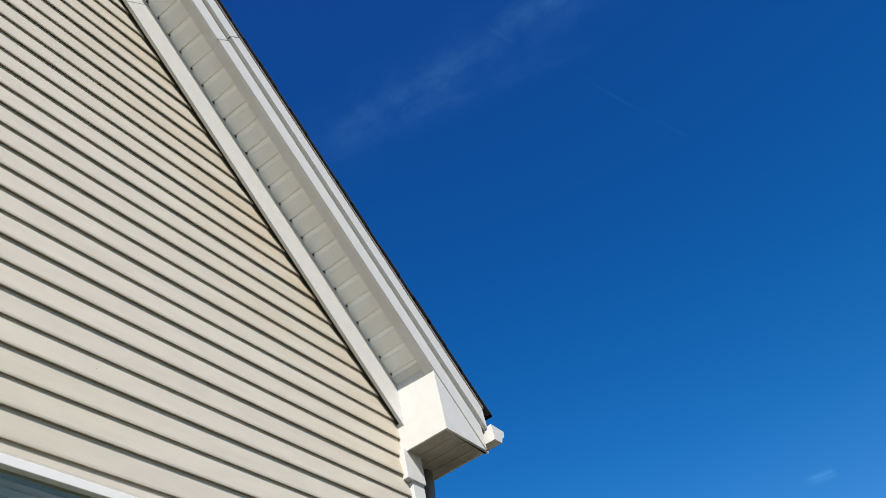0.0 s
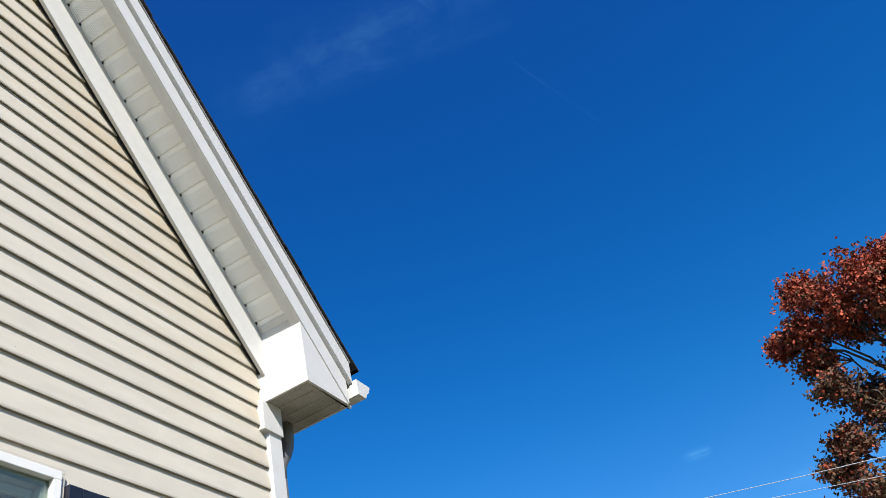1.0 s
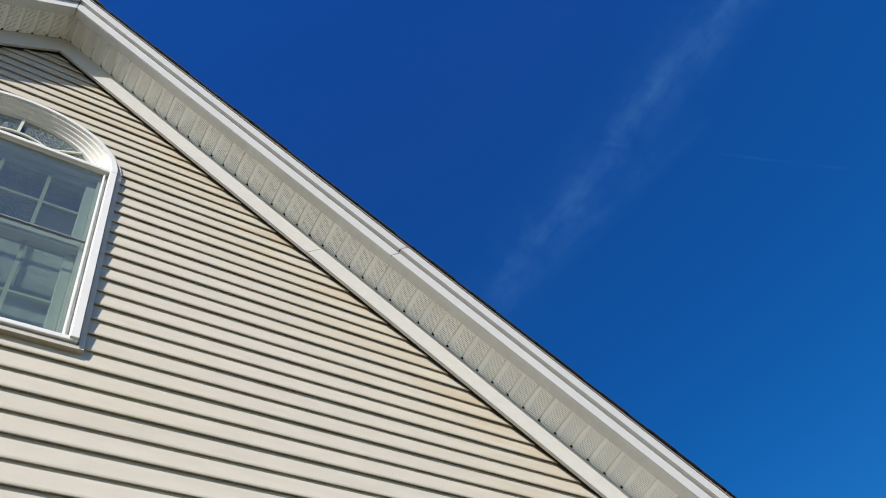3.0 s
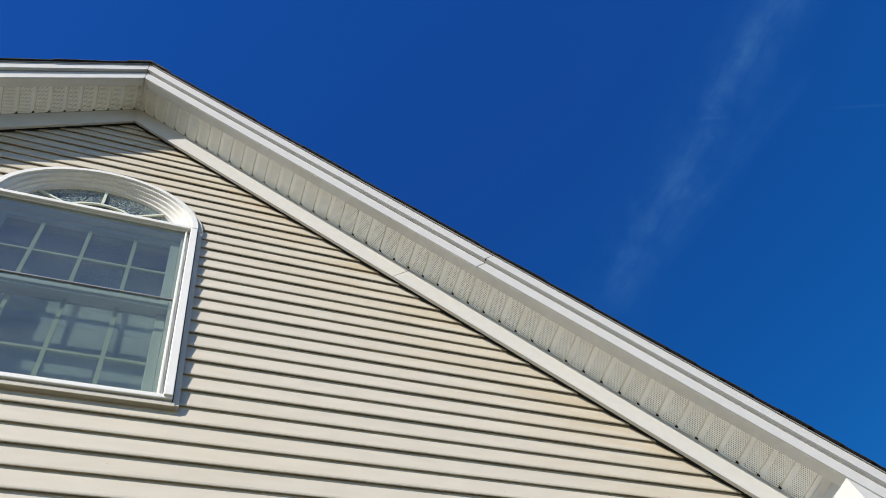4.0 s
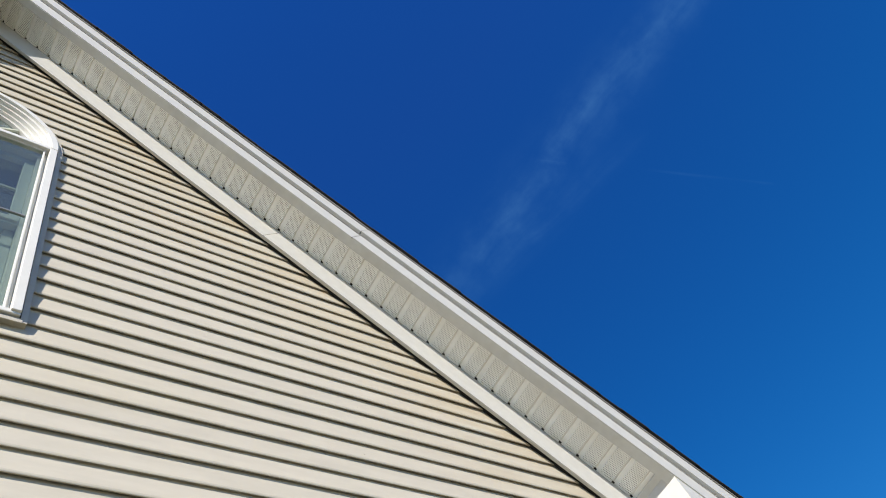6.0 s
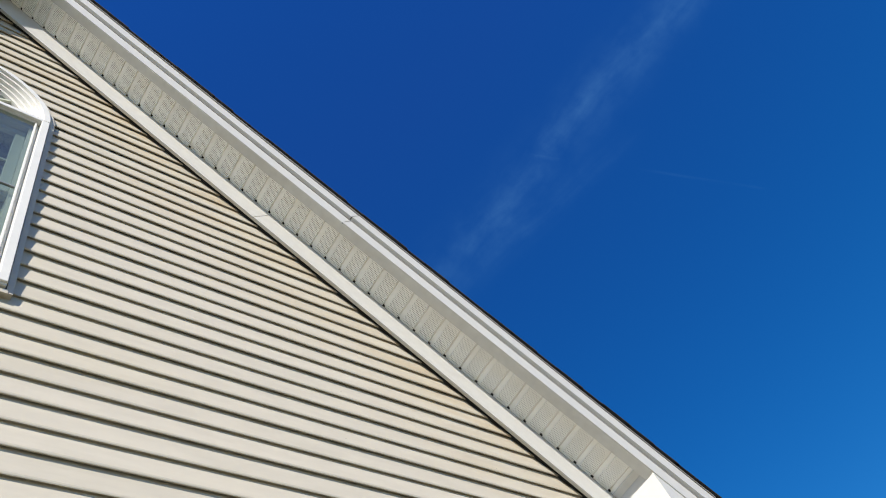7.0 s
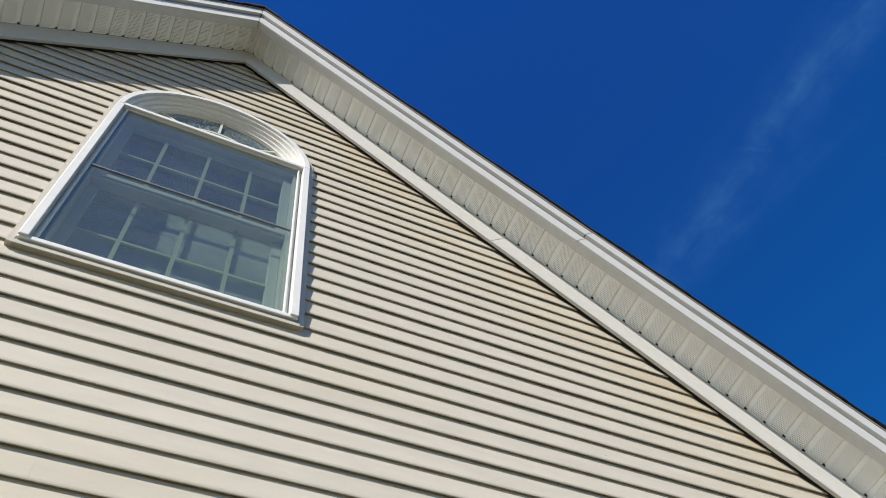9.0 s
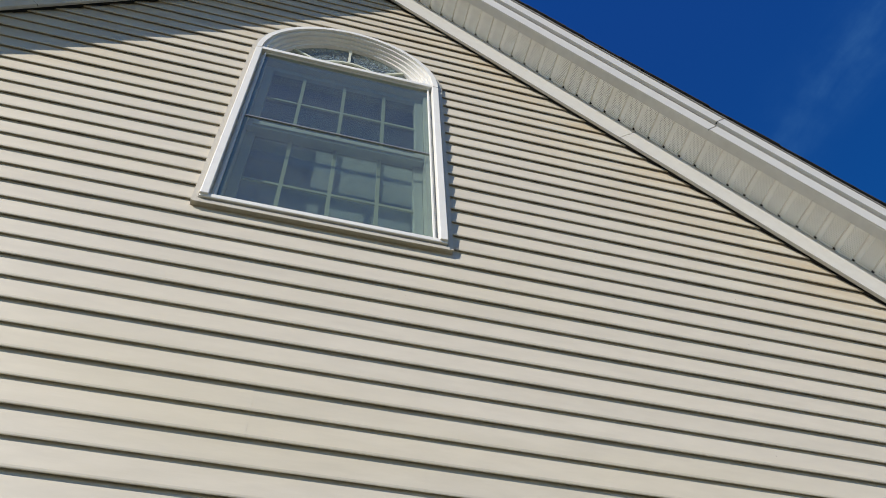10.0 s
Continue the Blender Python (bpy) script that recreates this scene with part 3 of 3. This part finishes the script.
gutter = empty("gutter")
tagged(gutter, "white aluminium K-style eave gutter", "gutter")
GX, GZ = 3.716, -0.45 + B
prof = gutter_profile()
bm = bmesh.new()
prism(bm, [(GX + x, GZ + z) for x, z in prof], -0.338, -0.330)
part("end_cap", bm, white, gutter)
bm = bmesh.new()
inner = [(x * 0.93 + 0.004, z * 0.95 + 0.001) for x, z in prof]
outer_l, inner_l = prof, inner[::-1]
prism(bm, [(GX + x, GZ + z) for x, z in outer_l + inner_l], -0.3295, 7.9)
part("trough", bm, white, gutter)
bm = bmesh.new()
prism(bm, [(GX + 0.108, GZ - 0.004), (GX + 0.126, GZ - 0.004), (GX + 0.126, GZ + 0.006), (GX + 0.108, GZ + 0.006)], -0.316, 7.9)
part("rolled_lip", bm, white, gutter)


def tube(name, pts, w, d, mat, parent=None, sides=12):
    """A rounded rectangular tube along pts."""
    bm = bmesh.new()
    rings = []
    for i, p in enumerate(pts):
        p = Vector(p)
        t = (Vector(pts[min(i + 1, len(pts) - 1)]) - Vector(pts[max(i - 1, 0)])).normalized()
        side = Vector((0, 1, 0))
        up = t.cross(side).normalized()
        ring = []
        for k in range(sides):
            a = 2 * math.pi * k / sides
            ca, sa = math.cos(a), math.sin(a)
            ring.append(bm.verts.new(p + side * (w / 2 * math.copysign(abs(ca) ** 0.5, ca)) + up * (d / 2 * math.copysign(abs(sa) ** 0.5, sa))))
        rings.append(ring)
    for a, b in zip(rings, rings[1:]):
        for k in range(sides):
            j = (k + 1) % sides
            bm.faces.new((a[k], a[j], b[j], b[k]))
    bm.faces.new(rings[0])
    bm.faces.new(rings[-1][::-1])
    return part(name, bm, mat, parent, smooth_faces=True)


spout = empty("downspout")
tagged(spout, "grey downspout with curved elbow against the side wall, darkened for shade", "downspout")
tube("elbow", [(3.605, 0.045, B - 0.575), (3.60, 0.045, B - 0.67), (3.588, 0.045, B - 0.72), (3.565, 0.045, B - 0.765), (3.535, 0.045, B - 0.80), (3.512, 0.045, B - 0.85), (3.505, 0.045, B - 0.92)], 0.075, 0.062, spout_shade_grey, spout)
tube("pipe", [(3.505, 0.045, B - 0.91), (3.505, 0.045, 0.2)], 0.080, 0.058, spout_shade_grey, spout)

# ---- arched gable window ----
def ring(bm, r_out, r_in, y0, y1, z_c, n=40):
    """A half ring over the springing line, from y0 to y1."""
    pts = []
    for k in range(n + 1):
        a = math.pi * k / n
        pts.append((math.cos(a), math.sin(a)))
    rows = []
    for c, s in pts:
        rows.append([bm.verts.new((r * c, y, z_c + r * s)) for r, y in ((r_out, y0), (r_in, y0), (r_in, y1), (r_out, y1))])
    for a, b in zip(rows, rows[1:]):
        for k in range(4):
            j = (k + 1) % 4
            bm.faces.new((a[k], a[j], b[j], b[k]))
    bm.faces.new(rows[0])
    bm.faces.new(rows[-1][::-1])


def disc(bm, r, y, z_c, n=40):
    bm.faces.new([bm.verts.new((r * math.cos(math.pi * k / n), y, z_c + r * math.sin(math.pi * k / n))) for k in range(n + 1)])


def bar(name, a, b, width, y0, y1, mat, parent):
    """A straight glazing bar from a to b in the plane of the wall."""
    (xa, za), (xb, zb) = a, b
    d = Vector((xb - xa, zb - za)).normalized()
    nx, nz = -d.y * width / 2, d.x * width / 2
    bm = bmesh.new()
    prism(bm, [(xa + nx, za + nz), (xb + nx, zb + nz), (xb - nx, zb - nz), (xa - nx, za - nz)], y0, y1)
    return part(name, bm, mat, parent)


def frame_of(name, x0, x1, z0, z1, w, y0, y1, mat, parent, bottom=None):
    """A rectangular frame of four boards, joined into one mesh."""
    bm = bmesh.new()
    wb = bottom or w
    box(bm, x0, x0 + w, y0, y1, z0 + wb, z1 - w, 0.002)
    box(bm, x1 - w, x1, y0, y1, z0 + wb, z1 - w, 0.002)
    box(bm, x0, x1, y0, y1, z0, z0 + wb, 0.002)
    box(bm, x0, x1, y0, y1, z1 - w, z1, 0.002)
    return part(name, bm, mat, parent)


def pane(name, x0, x1, z0, z1, y, parent):
    bm = bmesh.new()
    box(bm, x0, x1, y, y + 0.004, z0, z1)
    ob = part(name, bm, glass, parent)
    ob.visible_shadow = False
    return ob


ZS = 1.447 + B                # springing of the arch
Z0 = -0.032 + B               # foot of the window
win = empty("window_1")
tagged(win, "white arch-topped double-hung window with storm glass and closed blinds", "window", kind="structure")
bm = bmesh.new()
ring(bm, 0.523, 0.5015, -0.034, 0.0, ZS)
part("arch_channel", bm, channel, win)
bm = bmesh.new()
ring(bm, 0.5012, 0.4975, -0.022, 0.0, ZS)
part("arch_gap", bm, dark_gap, win)
for sx in (1, -1):
    boxed("side_channel", (*sorted((sx * 0.5015, sx * 0.523)), -0.034, 0.0, Z0 - 0.004, ZS - 0.002), channel, win)
    boxed("jamb_gap", (*sorted((sx * 0.4975, sx * 0.5012)), -0.022, 0.0, Z0 + 0.02, ZS - 0.002), dark_gap, win)
bm = bmesh.new()
box(bm, -0.508, 0.508, -0.037, -0.033, Z0 - 0.010, Z0 + 0.013, 0.001)
box(bm, -0.508, 0.508, -0.0325, 0.0, Z0 + 0.006, Z0 + 0.013)
part("foot_channel", bm, channel, win)
boxed("channel_lip", (-0.506, 0.506, -0.0322, -0.004, Z0 - 0.003, Z0 + 0.0055), channel, win)
for r0, r1, y0, y1 in ((0.497, 0.470, -0.052, 0.0), (0.469, 0.452, -0.038, 0.03), (0.451, 0.434, -0.020, 0.04), (0.433, 0.418, -0.002, 0.05), (0.417, 0.400, 0.014, 0.06)):
    bm = bmesh.new()
    ring(bm, r0, r1, y0, y1, ZS)
    part("arch_casing" if r0 > 0.49 else "arch_step", bm, window_white, win)
for sx in (1, -1):
    for a, b, y0 in ((0.463, 0.497, -0.056), (0.450, 0.4625, -0.016)):
        boxed("jamb", (*sorted((sx * a, sx * b)), y0, 0.08, Z0 + 0.03, ZS - 0.012), window_white, win, bevel=0.003)
    boxed("jamb_liner", (*sorted((sx * 0.425, sx * 0.449)), -0.004, 0.24, Z0 + 0.03, ZS - 0.02), window_white, win)
boxed("sill", (-0.497, 0.497, -0.047, 0.24, Z0 + 0.0185, Z0 + 0.044), window_white, win, bevel=0.004)
boxed("sill_gap", (-0.49, 0.49, -0.033, 0.0, Z0 + 0.0132, Z0 + 0.0183), dark_gap, win)
boxed("mullion", (-0.470, 0.470, -0.050, 0.08, ZS - 0.012, ZS + 0.018), window_white, win, bevel=0.003)
boxed("head", (-0.449, 0.449, -0.010, 0.24, ZS - 0.05, ZS - 0.014), window_white, win)
# arched light
bm = bmesh.new()
disc(bm, 0.405, 0.034, ZS)
fan_glass = part("arch_pane", bm, pebbled, win, "pebbled arch glass")
fan_glass.visible_shadow = False
bm = bmesh.new()
ring(bm, 0.205, 0.190, 0.020, 0.030, ZS + 0.018, 24)
part("fan_hub", bm, cream, win)
for ang in (38, 90, 142):
    c, s = math.cos(radians(ang)), math.sin(radians(ang))
    bar("fan_spoke", (0.203 * c, ZS + 0.018 + 0.203 * s), (0.398 * c, ZS + 0.398 * s), 0.014, 0.020, 0.030, cream, win)
# sashes
for name, z0, z1, y0, hm in (("upper_sash", 0.722 + B, ZS - 0.052, 0.022, 1.062 + B), ("lower_sash", Z0 + 0.046, 0.782 + B, 0.060, 0.352 + B)):
    sash = frame_of(name, -0.424, 0.424, z0, z1, 0.042, y0, y0 + 0.034, sash_shade_grey, win, bottom=0.056 if name == "lower_sash" else 0.05)
    for xm in (-0.214, 0.0, 0.214):
        boxed("muntin", (xm - 0.0085, xm + 0.0085, y0 + 0.010, y0 + 0.0195, z0 + 0.05, z1 - 0.042), cream, sash)
    boxed("muntin", (-0.382, 0.382, y0 + 0.0105, y0 + 0.019, hm - 0.0075, hm + 0.0075), cream, sash)
    pane("pane", -0.383, 0.383, z0 + 0.049, z1 - 0.041, y0 + 0.022, sash)
boxed("meeting_rail", (-0.40, 0.416, 0.012, 0.0215, 0.738 + B, 0.768 + B), window_white, win, bevel=0.002)
lock = boxed("sash_lock", (-0.03, 0.03, 0.04, 0.064, 0.776 + B, 0.792 + B), window_white, win, bevel=0.003)
# storm window over both sashes
frame_of("storm_frame", -0.4485, 0.4485, Z0 + 0.046, ZS - 0.0135, 0.009, -0.034, -0.022, window_white, win)
boxed("storm_bar", (-0.436, 0.436, -0.0335, -0.023, 0.714 + B, 0.7215 + B), storm_metal, win)
bm = bmesh.new()
bm.faces.new([bm.verts.new(p) for p in ((-0.438, -0.028, Z0 + 0.056), (0.438, -0.028, Z0 + 0.056), (0.438, -0.028, ZS - 0.023), (-0.438, -0.028, ZS - 0.023))])
part("storm_pane", bm, storm_glass, win, "dusty dark storm-window glass")
# blinds
blind = empty("window_blind")
tagged(blind, "closed white horizontal blind hanging behind the window", "blind")
boxed("head_rail", (-0.422, 0.422, 0.20, 0.235, ZS - 0.06, ZS - 0.02), blind_white, blind)
bm = bmesh.new()
box(bm, -0.422, 0.422, -0.001, 0.001, -0.029, 0.029)
slat = part("slat", bm, blind_white, blind)
slat_me = slat.data
tilt = pose(0, 0, 0, 8)
slat.matrix_basis = Matrix.Translation((0, 0.218, Z0 + 0.08)) @ tilt
for k in range(1, 28):
    shared("slat", slat_me, blind, Matrix.Translation((0.002 * math.sin(k * 2.3), 0.218, Z0 + 0.08 + 0.0475 * k)) @ pose(0, 0, 0, 8 + 1.5 * math.sin(k * 1.7)))
boxed("bottom_rail", (-0.422, 0.422, 0.206, 0.230, Z0 + 0.03, Z0 + 0.048), blind_white, blind)

# ---- lower window and shutter ----
win2 = empty("window_2")
tagged(win2, "white window below the gable with drawn sheer curtain", "window", kind="structure")
wx0, wx1, wz0, wz1 = 1.24, 2.234, -2.78 + B, -1.286 + B
frame_of("casing", wx0, wx1, wz0, wz1, 0.030, -0.046, 0.02, window_white, win2)
frame_of("inner_casing", wx0 + 0.031, wx1 - 0.031, wz0 + 0.031, wz1 - 0.031, 0.018, -0.016, 0.05, sash_shade_grey, win2)
boxed("head_channel", (wx0 - 0.01, wx1 + 0.02, -0.034, 0.0, wz1 + 0.001, wz1 + 0.016), channel, win2)
boxed("side_channel", (wx1 + 0.001, wx1 + 0.020, -0.034, 0.0, wz0, wz1), channel, win2)
s2 = frame_of("upper_sash", wx0 + 0.054, wx1 - 0.054, wz0 + 0.75, wz1 - 0.054, 0.024, 0.016, 0.05, sash_shade_grey, win2)
pane("pane", wx0 + 0.077, wx1 - 0.077, wz0 + 0.773, wz1 - 0.077, 0.032, s2)
s3 = frame_of("lower_sash", wx0 + 0.054, wx1 - 0.054, wz0 + 0.054, wz0 + 0.79, 0.024, 0.052, 0.086, sash_shade_grey, win2)
pane("pane", wx0 + 0.077, wx1 - 0.077, wz0 + 0.077, wz0 + 0.768, 0.066, s3)
bm = bmesh.new()
bm.faces.new([bm.verts.new(p) for p in ((wx0 + 0.03, -0.024, wz0 + 0.03), (wx1 - 0.03, -0.024, wz0 + 0.03), (wx1 - 0.03, -0.024, wz1 - 0.03), (wx0 + 0.03, -0.024, wz1 - 0.03))])
part("storm_pane", bm, storm_glass, win2, "dusty dark storm-window glass")
verts, faces = [], []
N = 90
for k in range(N + 1):
    x = wx0 + 0.06 + (wx1 - wx0 - 0.12) * k / N
    y = 0.19 + 0.022 * math.sin(k * 0.95) + 0.008 * math.sin(k * 2.3)
    verts += [(x, y, wz0 + 0.02), (x, y, wz1 - 0.09 - 0.05 * math.sin(k * 0.31) ** 2)]
    if k:
        i = 2 * k
        faces.append((i - 2, i, i + 1, i - 1))
cur = raw_mesh("sheer_curtain", verts, faces, blind_white)
tagged(cur, "pleated white sheer curtain hanging inside the lower window", "curtain")

shutter = empty("window_shutter")
tagged(shutter, "dark navy louvred shutter beside the lower window", "shutter")
hx0, hx1, hz0, hz1 = 2.258, 2.600, -2.78 + B, -1.322 + B
for a, b in ((hx0, hx0 + 0.055), (hx1 - 0.055, hx1)):
    boxed("stile", (a, b, -0.052, -0.018, hz0, hz1), shutter_paint, shutter, bevel=0.003)
for a, b in ((hz0, hz0 + 0.09), (hz0 + 0.68, hz0 + 0.75), (hz1 - 0.07, hz1)):
    boxed("rail", (hx0 + 0.056, hx1 - 0.056, -0.050, -0.020, a, b), shutter_paint, shutter, bevel=0.003)
bm = bmesh.new()
box(bm, -0.114, 0.114, -0.003, 0.003, -0.022, 0.022)
louvre = part("louvre", bm, shutter_paint, shutter)
louvre.matrix_basis = Matrix.Translation(((hx0 + hx1) / 2, -0.034, hz0 + 0.12)) @ pose(0, 0, 0, -32)
z = hz0 + 0.12 + 0.036
while z < hz1 - 0.08:
    if not hz0 + 0.66 < z < hz0 + 0.77:
        shared("louvre", louvre.data, shutter, Matrix.Translation(((hx0 + hx1) / 2, -0.034, z)) @ pose(0, 0, 0, -32))
    z += 0.036
boxed("back_plate", (hx0 + 0.04, hx1 - 0.04, -0.0185, -0.0165, hz0 + 0.01, hz1 - 0.01), shutter_paint, shutter)

# ---- autumn tree ----
EYE = Vector((0.62, -2.06, 1.57))


def limb(bm, pts, r0, r1, sides=7):
    rings = []
    for i, p in enumerate(pts):
        t = (pts[min(i + 1, len(pts) - 1)] - pts[max(i - 1, 0)]).normalized()
        u = t.cross(Vector((0.3, 0.9, 0.2))).normalized()
        v = t.cross(u)
        r = r0 + (r1 - r0) * i / (len(pts) - 1)
        rings.append([bm.verts.new(p + (u * math.cos(2 * math.pi * k / sides) + v * math.sin(2 * math.pi * k / sides)) * r) for k in range(sides)])
    for a, b in zip(rings, rings[1:]):
        for k in range(sides):
            j = (k + 1) % sides
            bm.faces.new((a[k], a[j], b[j], b[k]))


def bent(a, b, sag, rnd, n=6):
    out = []
    for k in range(n + 1):
        f = k / n
        p = a.lerp(b, f) + Vector((rnd.uniform(-1, 1), rnd.uniform(-1, 1), rnd.uniform(-1, 1))) * 0.2 * math.sin(math.pi * f)
        p.z += sag * math.sin(math.pi * f)
        out.append(p)
    return out


def oak(name, base, lobes, label, rnd):
    tree = empty(name)
    tree.location = base
    tagged(tree, label, "tree")
    inv = Matrix.Translation(-Vector(base))
    b = Vector(base)
    fork = b + Vector((0.1, 0.15, 4.6))
    bm = bmesh.new()
    limb(bm, [b, b + Vector((0.03, 0.02, 0.5)), b + Vector((0.0, 0.1, 2.4)), fork], 0.36, 0.24, 10)
    limb(bm, bent(fork, fork + Vector((0.2, 0.1, 5.2)), 0.0, rnd), 0.23, 0.05)
    bm.transform(inv)
    part("trunk", bm, bark, tree, smooth_faces=True)
    tips = []
    for centre, radius in lobes:
        c = Vector(centre)
        start = fork + Vector((0.1, 0.05, max(-0.6, min(4.2, (c.z - fork.z) * 0.55))))
        bm = bmesh.new()
        main = bent(start, c, 0.25, rnd)
        limb(bm, main, 0.038, 0.012)
        for k in range(9):
            d = Vector((rnd.gauss(0, 1), rnd.gauss(0, 1), rnd.gauss(0.1, 0.8)))
            q = c + d.normalized() * radius * rnd.uniform(0.35, 0.85)
            limb(bm, bent(main[rnd.randint(3, 6)], q, 0.05, rnd, 4), 0.022, 0.006, 5)
            tips.append((q, radius))
        for k in range(6):
            d = Vector((rnd.gauss(0, 1), rnd.gauss(0, 1), rnd.gauss(0.2, 0.8)))
            tips.append((c + d * radius * 0.33, radius))
        bm.transform(inv)
        part("branch", bm, bark, tree, smooth_faces=True)
    # leaves: folded blades in small sprays round the twig tips
    verts, faces, mats = [], [], []
    for q, radius in tips:
        low = q.z < 8.6 + rnd.uniform(-0.7, 0.7)
        for s in range(rnd.randint(6, 11) if not low else rnd.randint(3, 7)):
            hub = q + Vector((rnd.gauss(0, 1), rnd.gauss(0, 1), rnd.gauss(0, 0.8))) * (0.26 + 0.24 * rnd.random() ** 2) * radius
            for k in range(rnd.randint(14, 30)):
                p = hub + Vector((rnd.gauss(0, 1), rnd.gauss(0, 1), rnd.gauss(0, 0.7))) * rnd.choice((0.07, 0.095, 0.13))
                d = Vector((rnd.gauss(0, 1), rnd.gauss(0, 1), rnd.gauss(-0.3, 0.8))).normalized()
                w = d.cross(Vector((rnd.gauss(0, 1), rnd.gauss(0, 1), rnd.gauss(0, 1)))).normalized()
                up = d.cross(w)
                ln, wd = rnd.uniform(0.065, 0.115), rnd.uniform(0.024, 0.042)
                i = len(verts)
                for pt in (p, p + d * ln * 0.45 + w * wd + up * 0.012, p + d * ln, p + d * ln * 0.45 - w * wd + up * 0.012):
                    verts.append(tuple(pt - b))
                faces += [(i, i + 1, i + 2), (i, i + 2, i + 3)]
                mats += [1 if low and rnd.random() < 0.75 or rnd.random() < 0.12 else 0] * 2
    raw_mesh("crown", verts, faces, [leaf_red, leaf_low_shade], tree, mats)
    return tree


def seen_from_eye(az, el, dist):
    a, e = radians(az), radians(el)
    return EYE + Vector((math.sin(a), math.cos(a), math.tan(e))) * dist


LOBES = [(95.6, 25.8, 16.6, 0.68), (94.7, 27.2, 17.0, 0.35), (93.4, 25.0, 16.8, 0.35), (91.6, 24.7, 17.1, 0.21), (93.1, 22.9, 17.1, 0.28), (99.4, 26.3, 16.4, 0.61),
         (101.9, 26.2, 16.3, 0.68), (96.6, 24.2, 17.4, 0.52), (99.2, 24.2, 16.6, 0.53), (93.3, 20.9, 16.6, 0.45), (95.1, 19.7, 17.6, 0.49), (98.1, 20.7, 16.9, 0.35),
         (96.3, 18.4, 17.4, 0.56), (93.3, 17.5, 16.9, 0.40), (91.6, 16.3, 17.1, 0.38), (93.2, 14.2, 16.5, 0.52), (102.8, 24.2, 17.1, 0.94), (101.2, 20.3, 17.4, 1.06),
         (98.1, 16.9, 17.0, 0.94), (95.6, 14.0, 17.3, 0.71), (104.8, 21.8, 17.2, 1.06), (101.7, 17.4, 16.4, 1.06)]
oak("oak_tree", (17.4, -5.3, 0.0), [(seen_from_eye(a + (1.65 if e > 19 else 0.8), e - (0.55 if e > 19 else 0.3), d), r * 0.92) for a, e, d, r in LOBES], "broad oak with rust-red and bronze autumn leaves on the lawn", random.Random(11))


# ---- overhead cables ----
def cable(a, slope, sag, r, label):
    cu = bpy.data.curves.new("overhead_cable", "CURVE")
    cu.dimensions, cu.bevel_depth, cu.bevel_resolution = "3D", r, 2
    sp = cu.splines.new("POLY")
    ys = [-40 + 2.0 * k for k in range(36)]
    sp.points.add(len(ys) - 1)
    for p, y in zip(sp.points, ys):
        d = y - a[1]
        p.co = (a[0], y, a[2] + slope * d + sag * d * d, 1)
    cu.materials.append(cable_mat)
    ob = new("overhead_cable", cu)
    return tagged(ob, label, "cable", group="overhead cables")


cable((13.0, -2.06, 5.28), 0.160, 0.004, 0.0045, "pale sunlit overhead cable crossing before the tree")
cable((13.1, -2.06, 5.09), 0.190, 0.004, 0.0035, "thin pale overhead cable crossing before the tree")
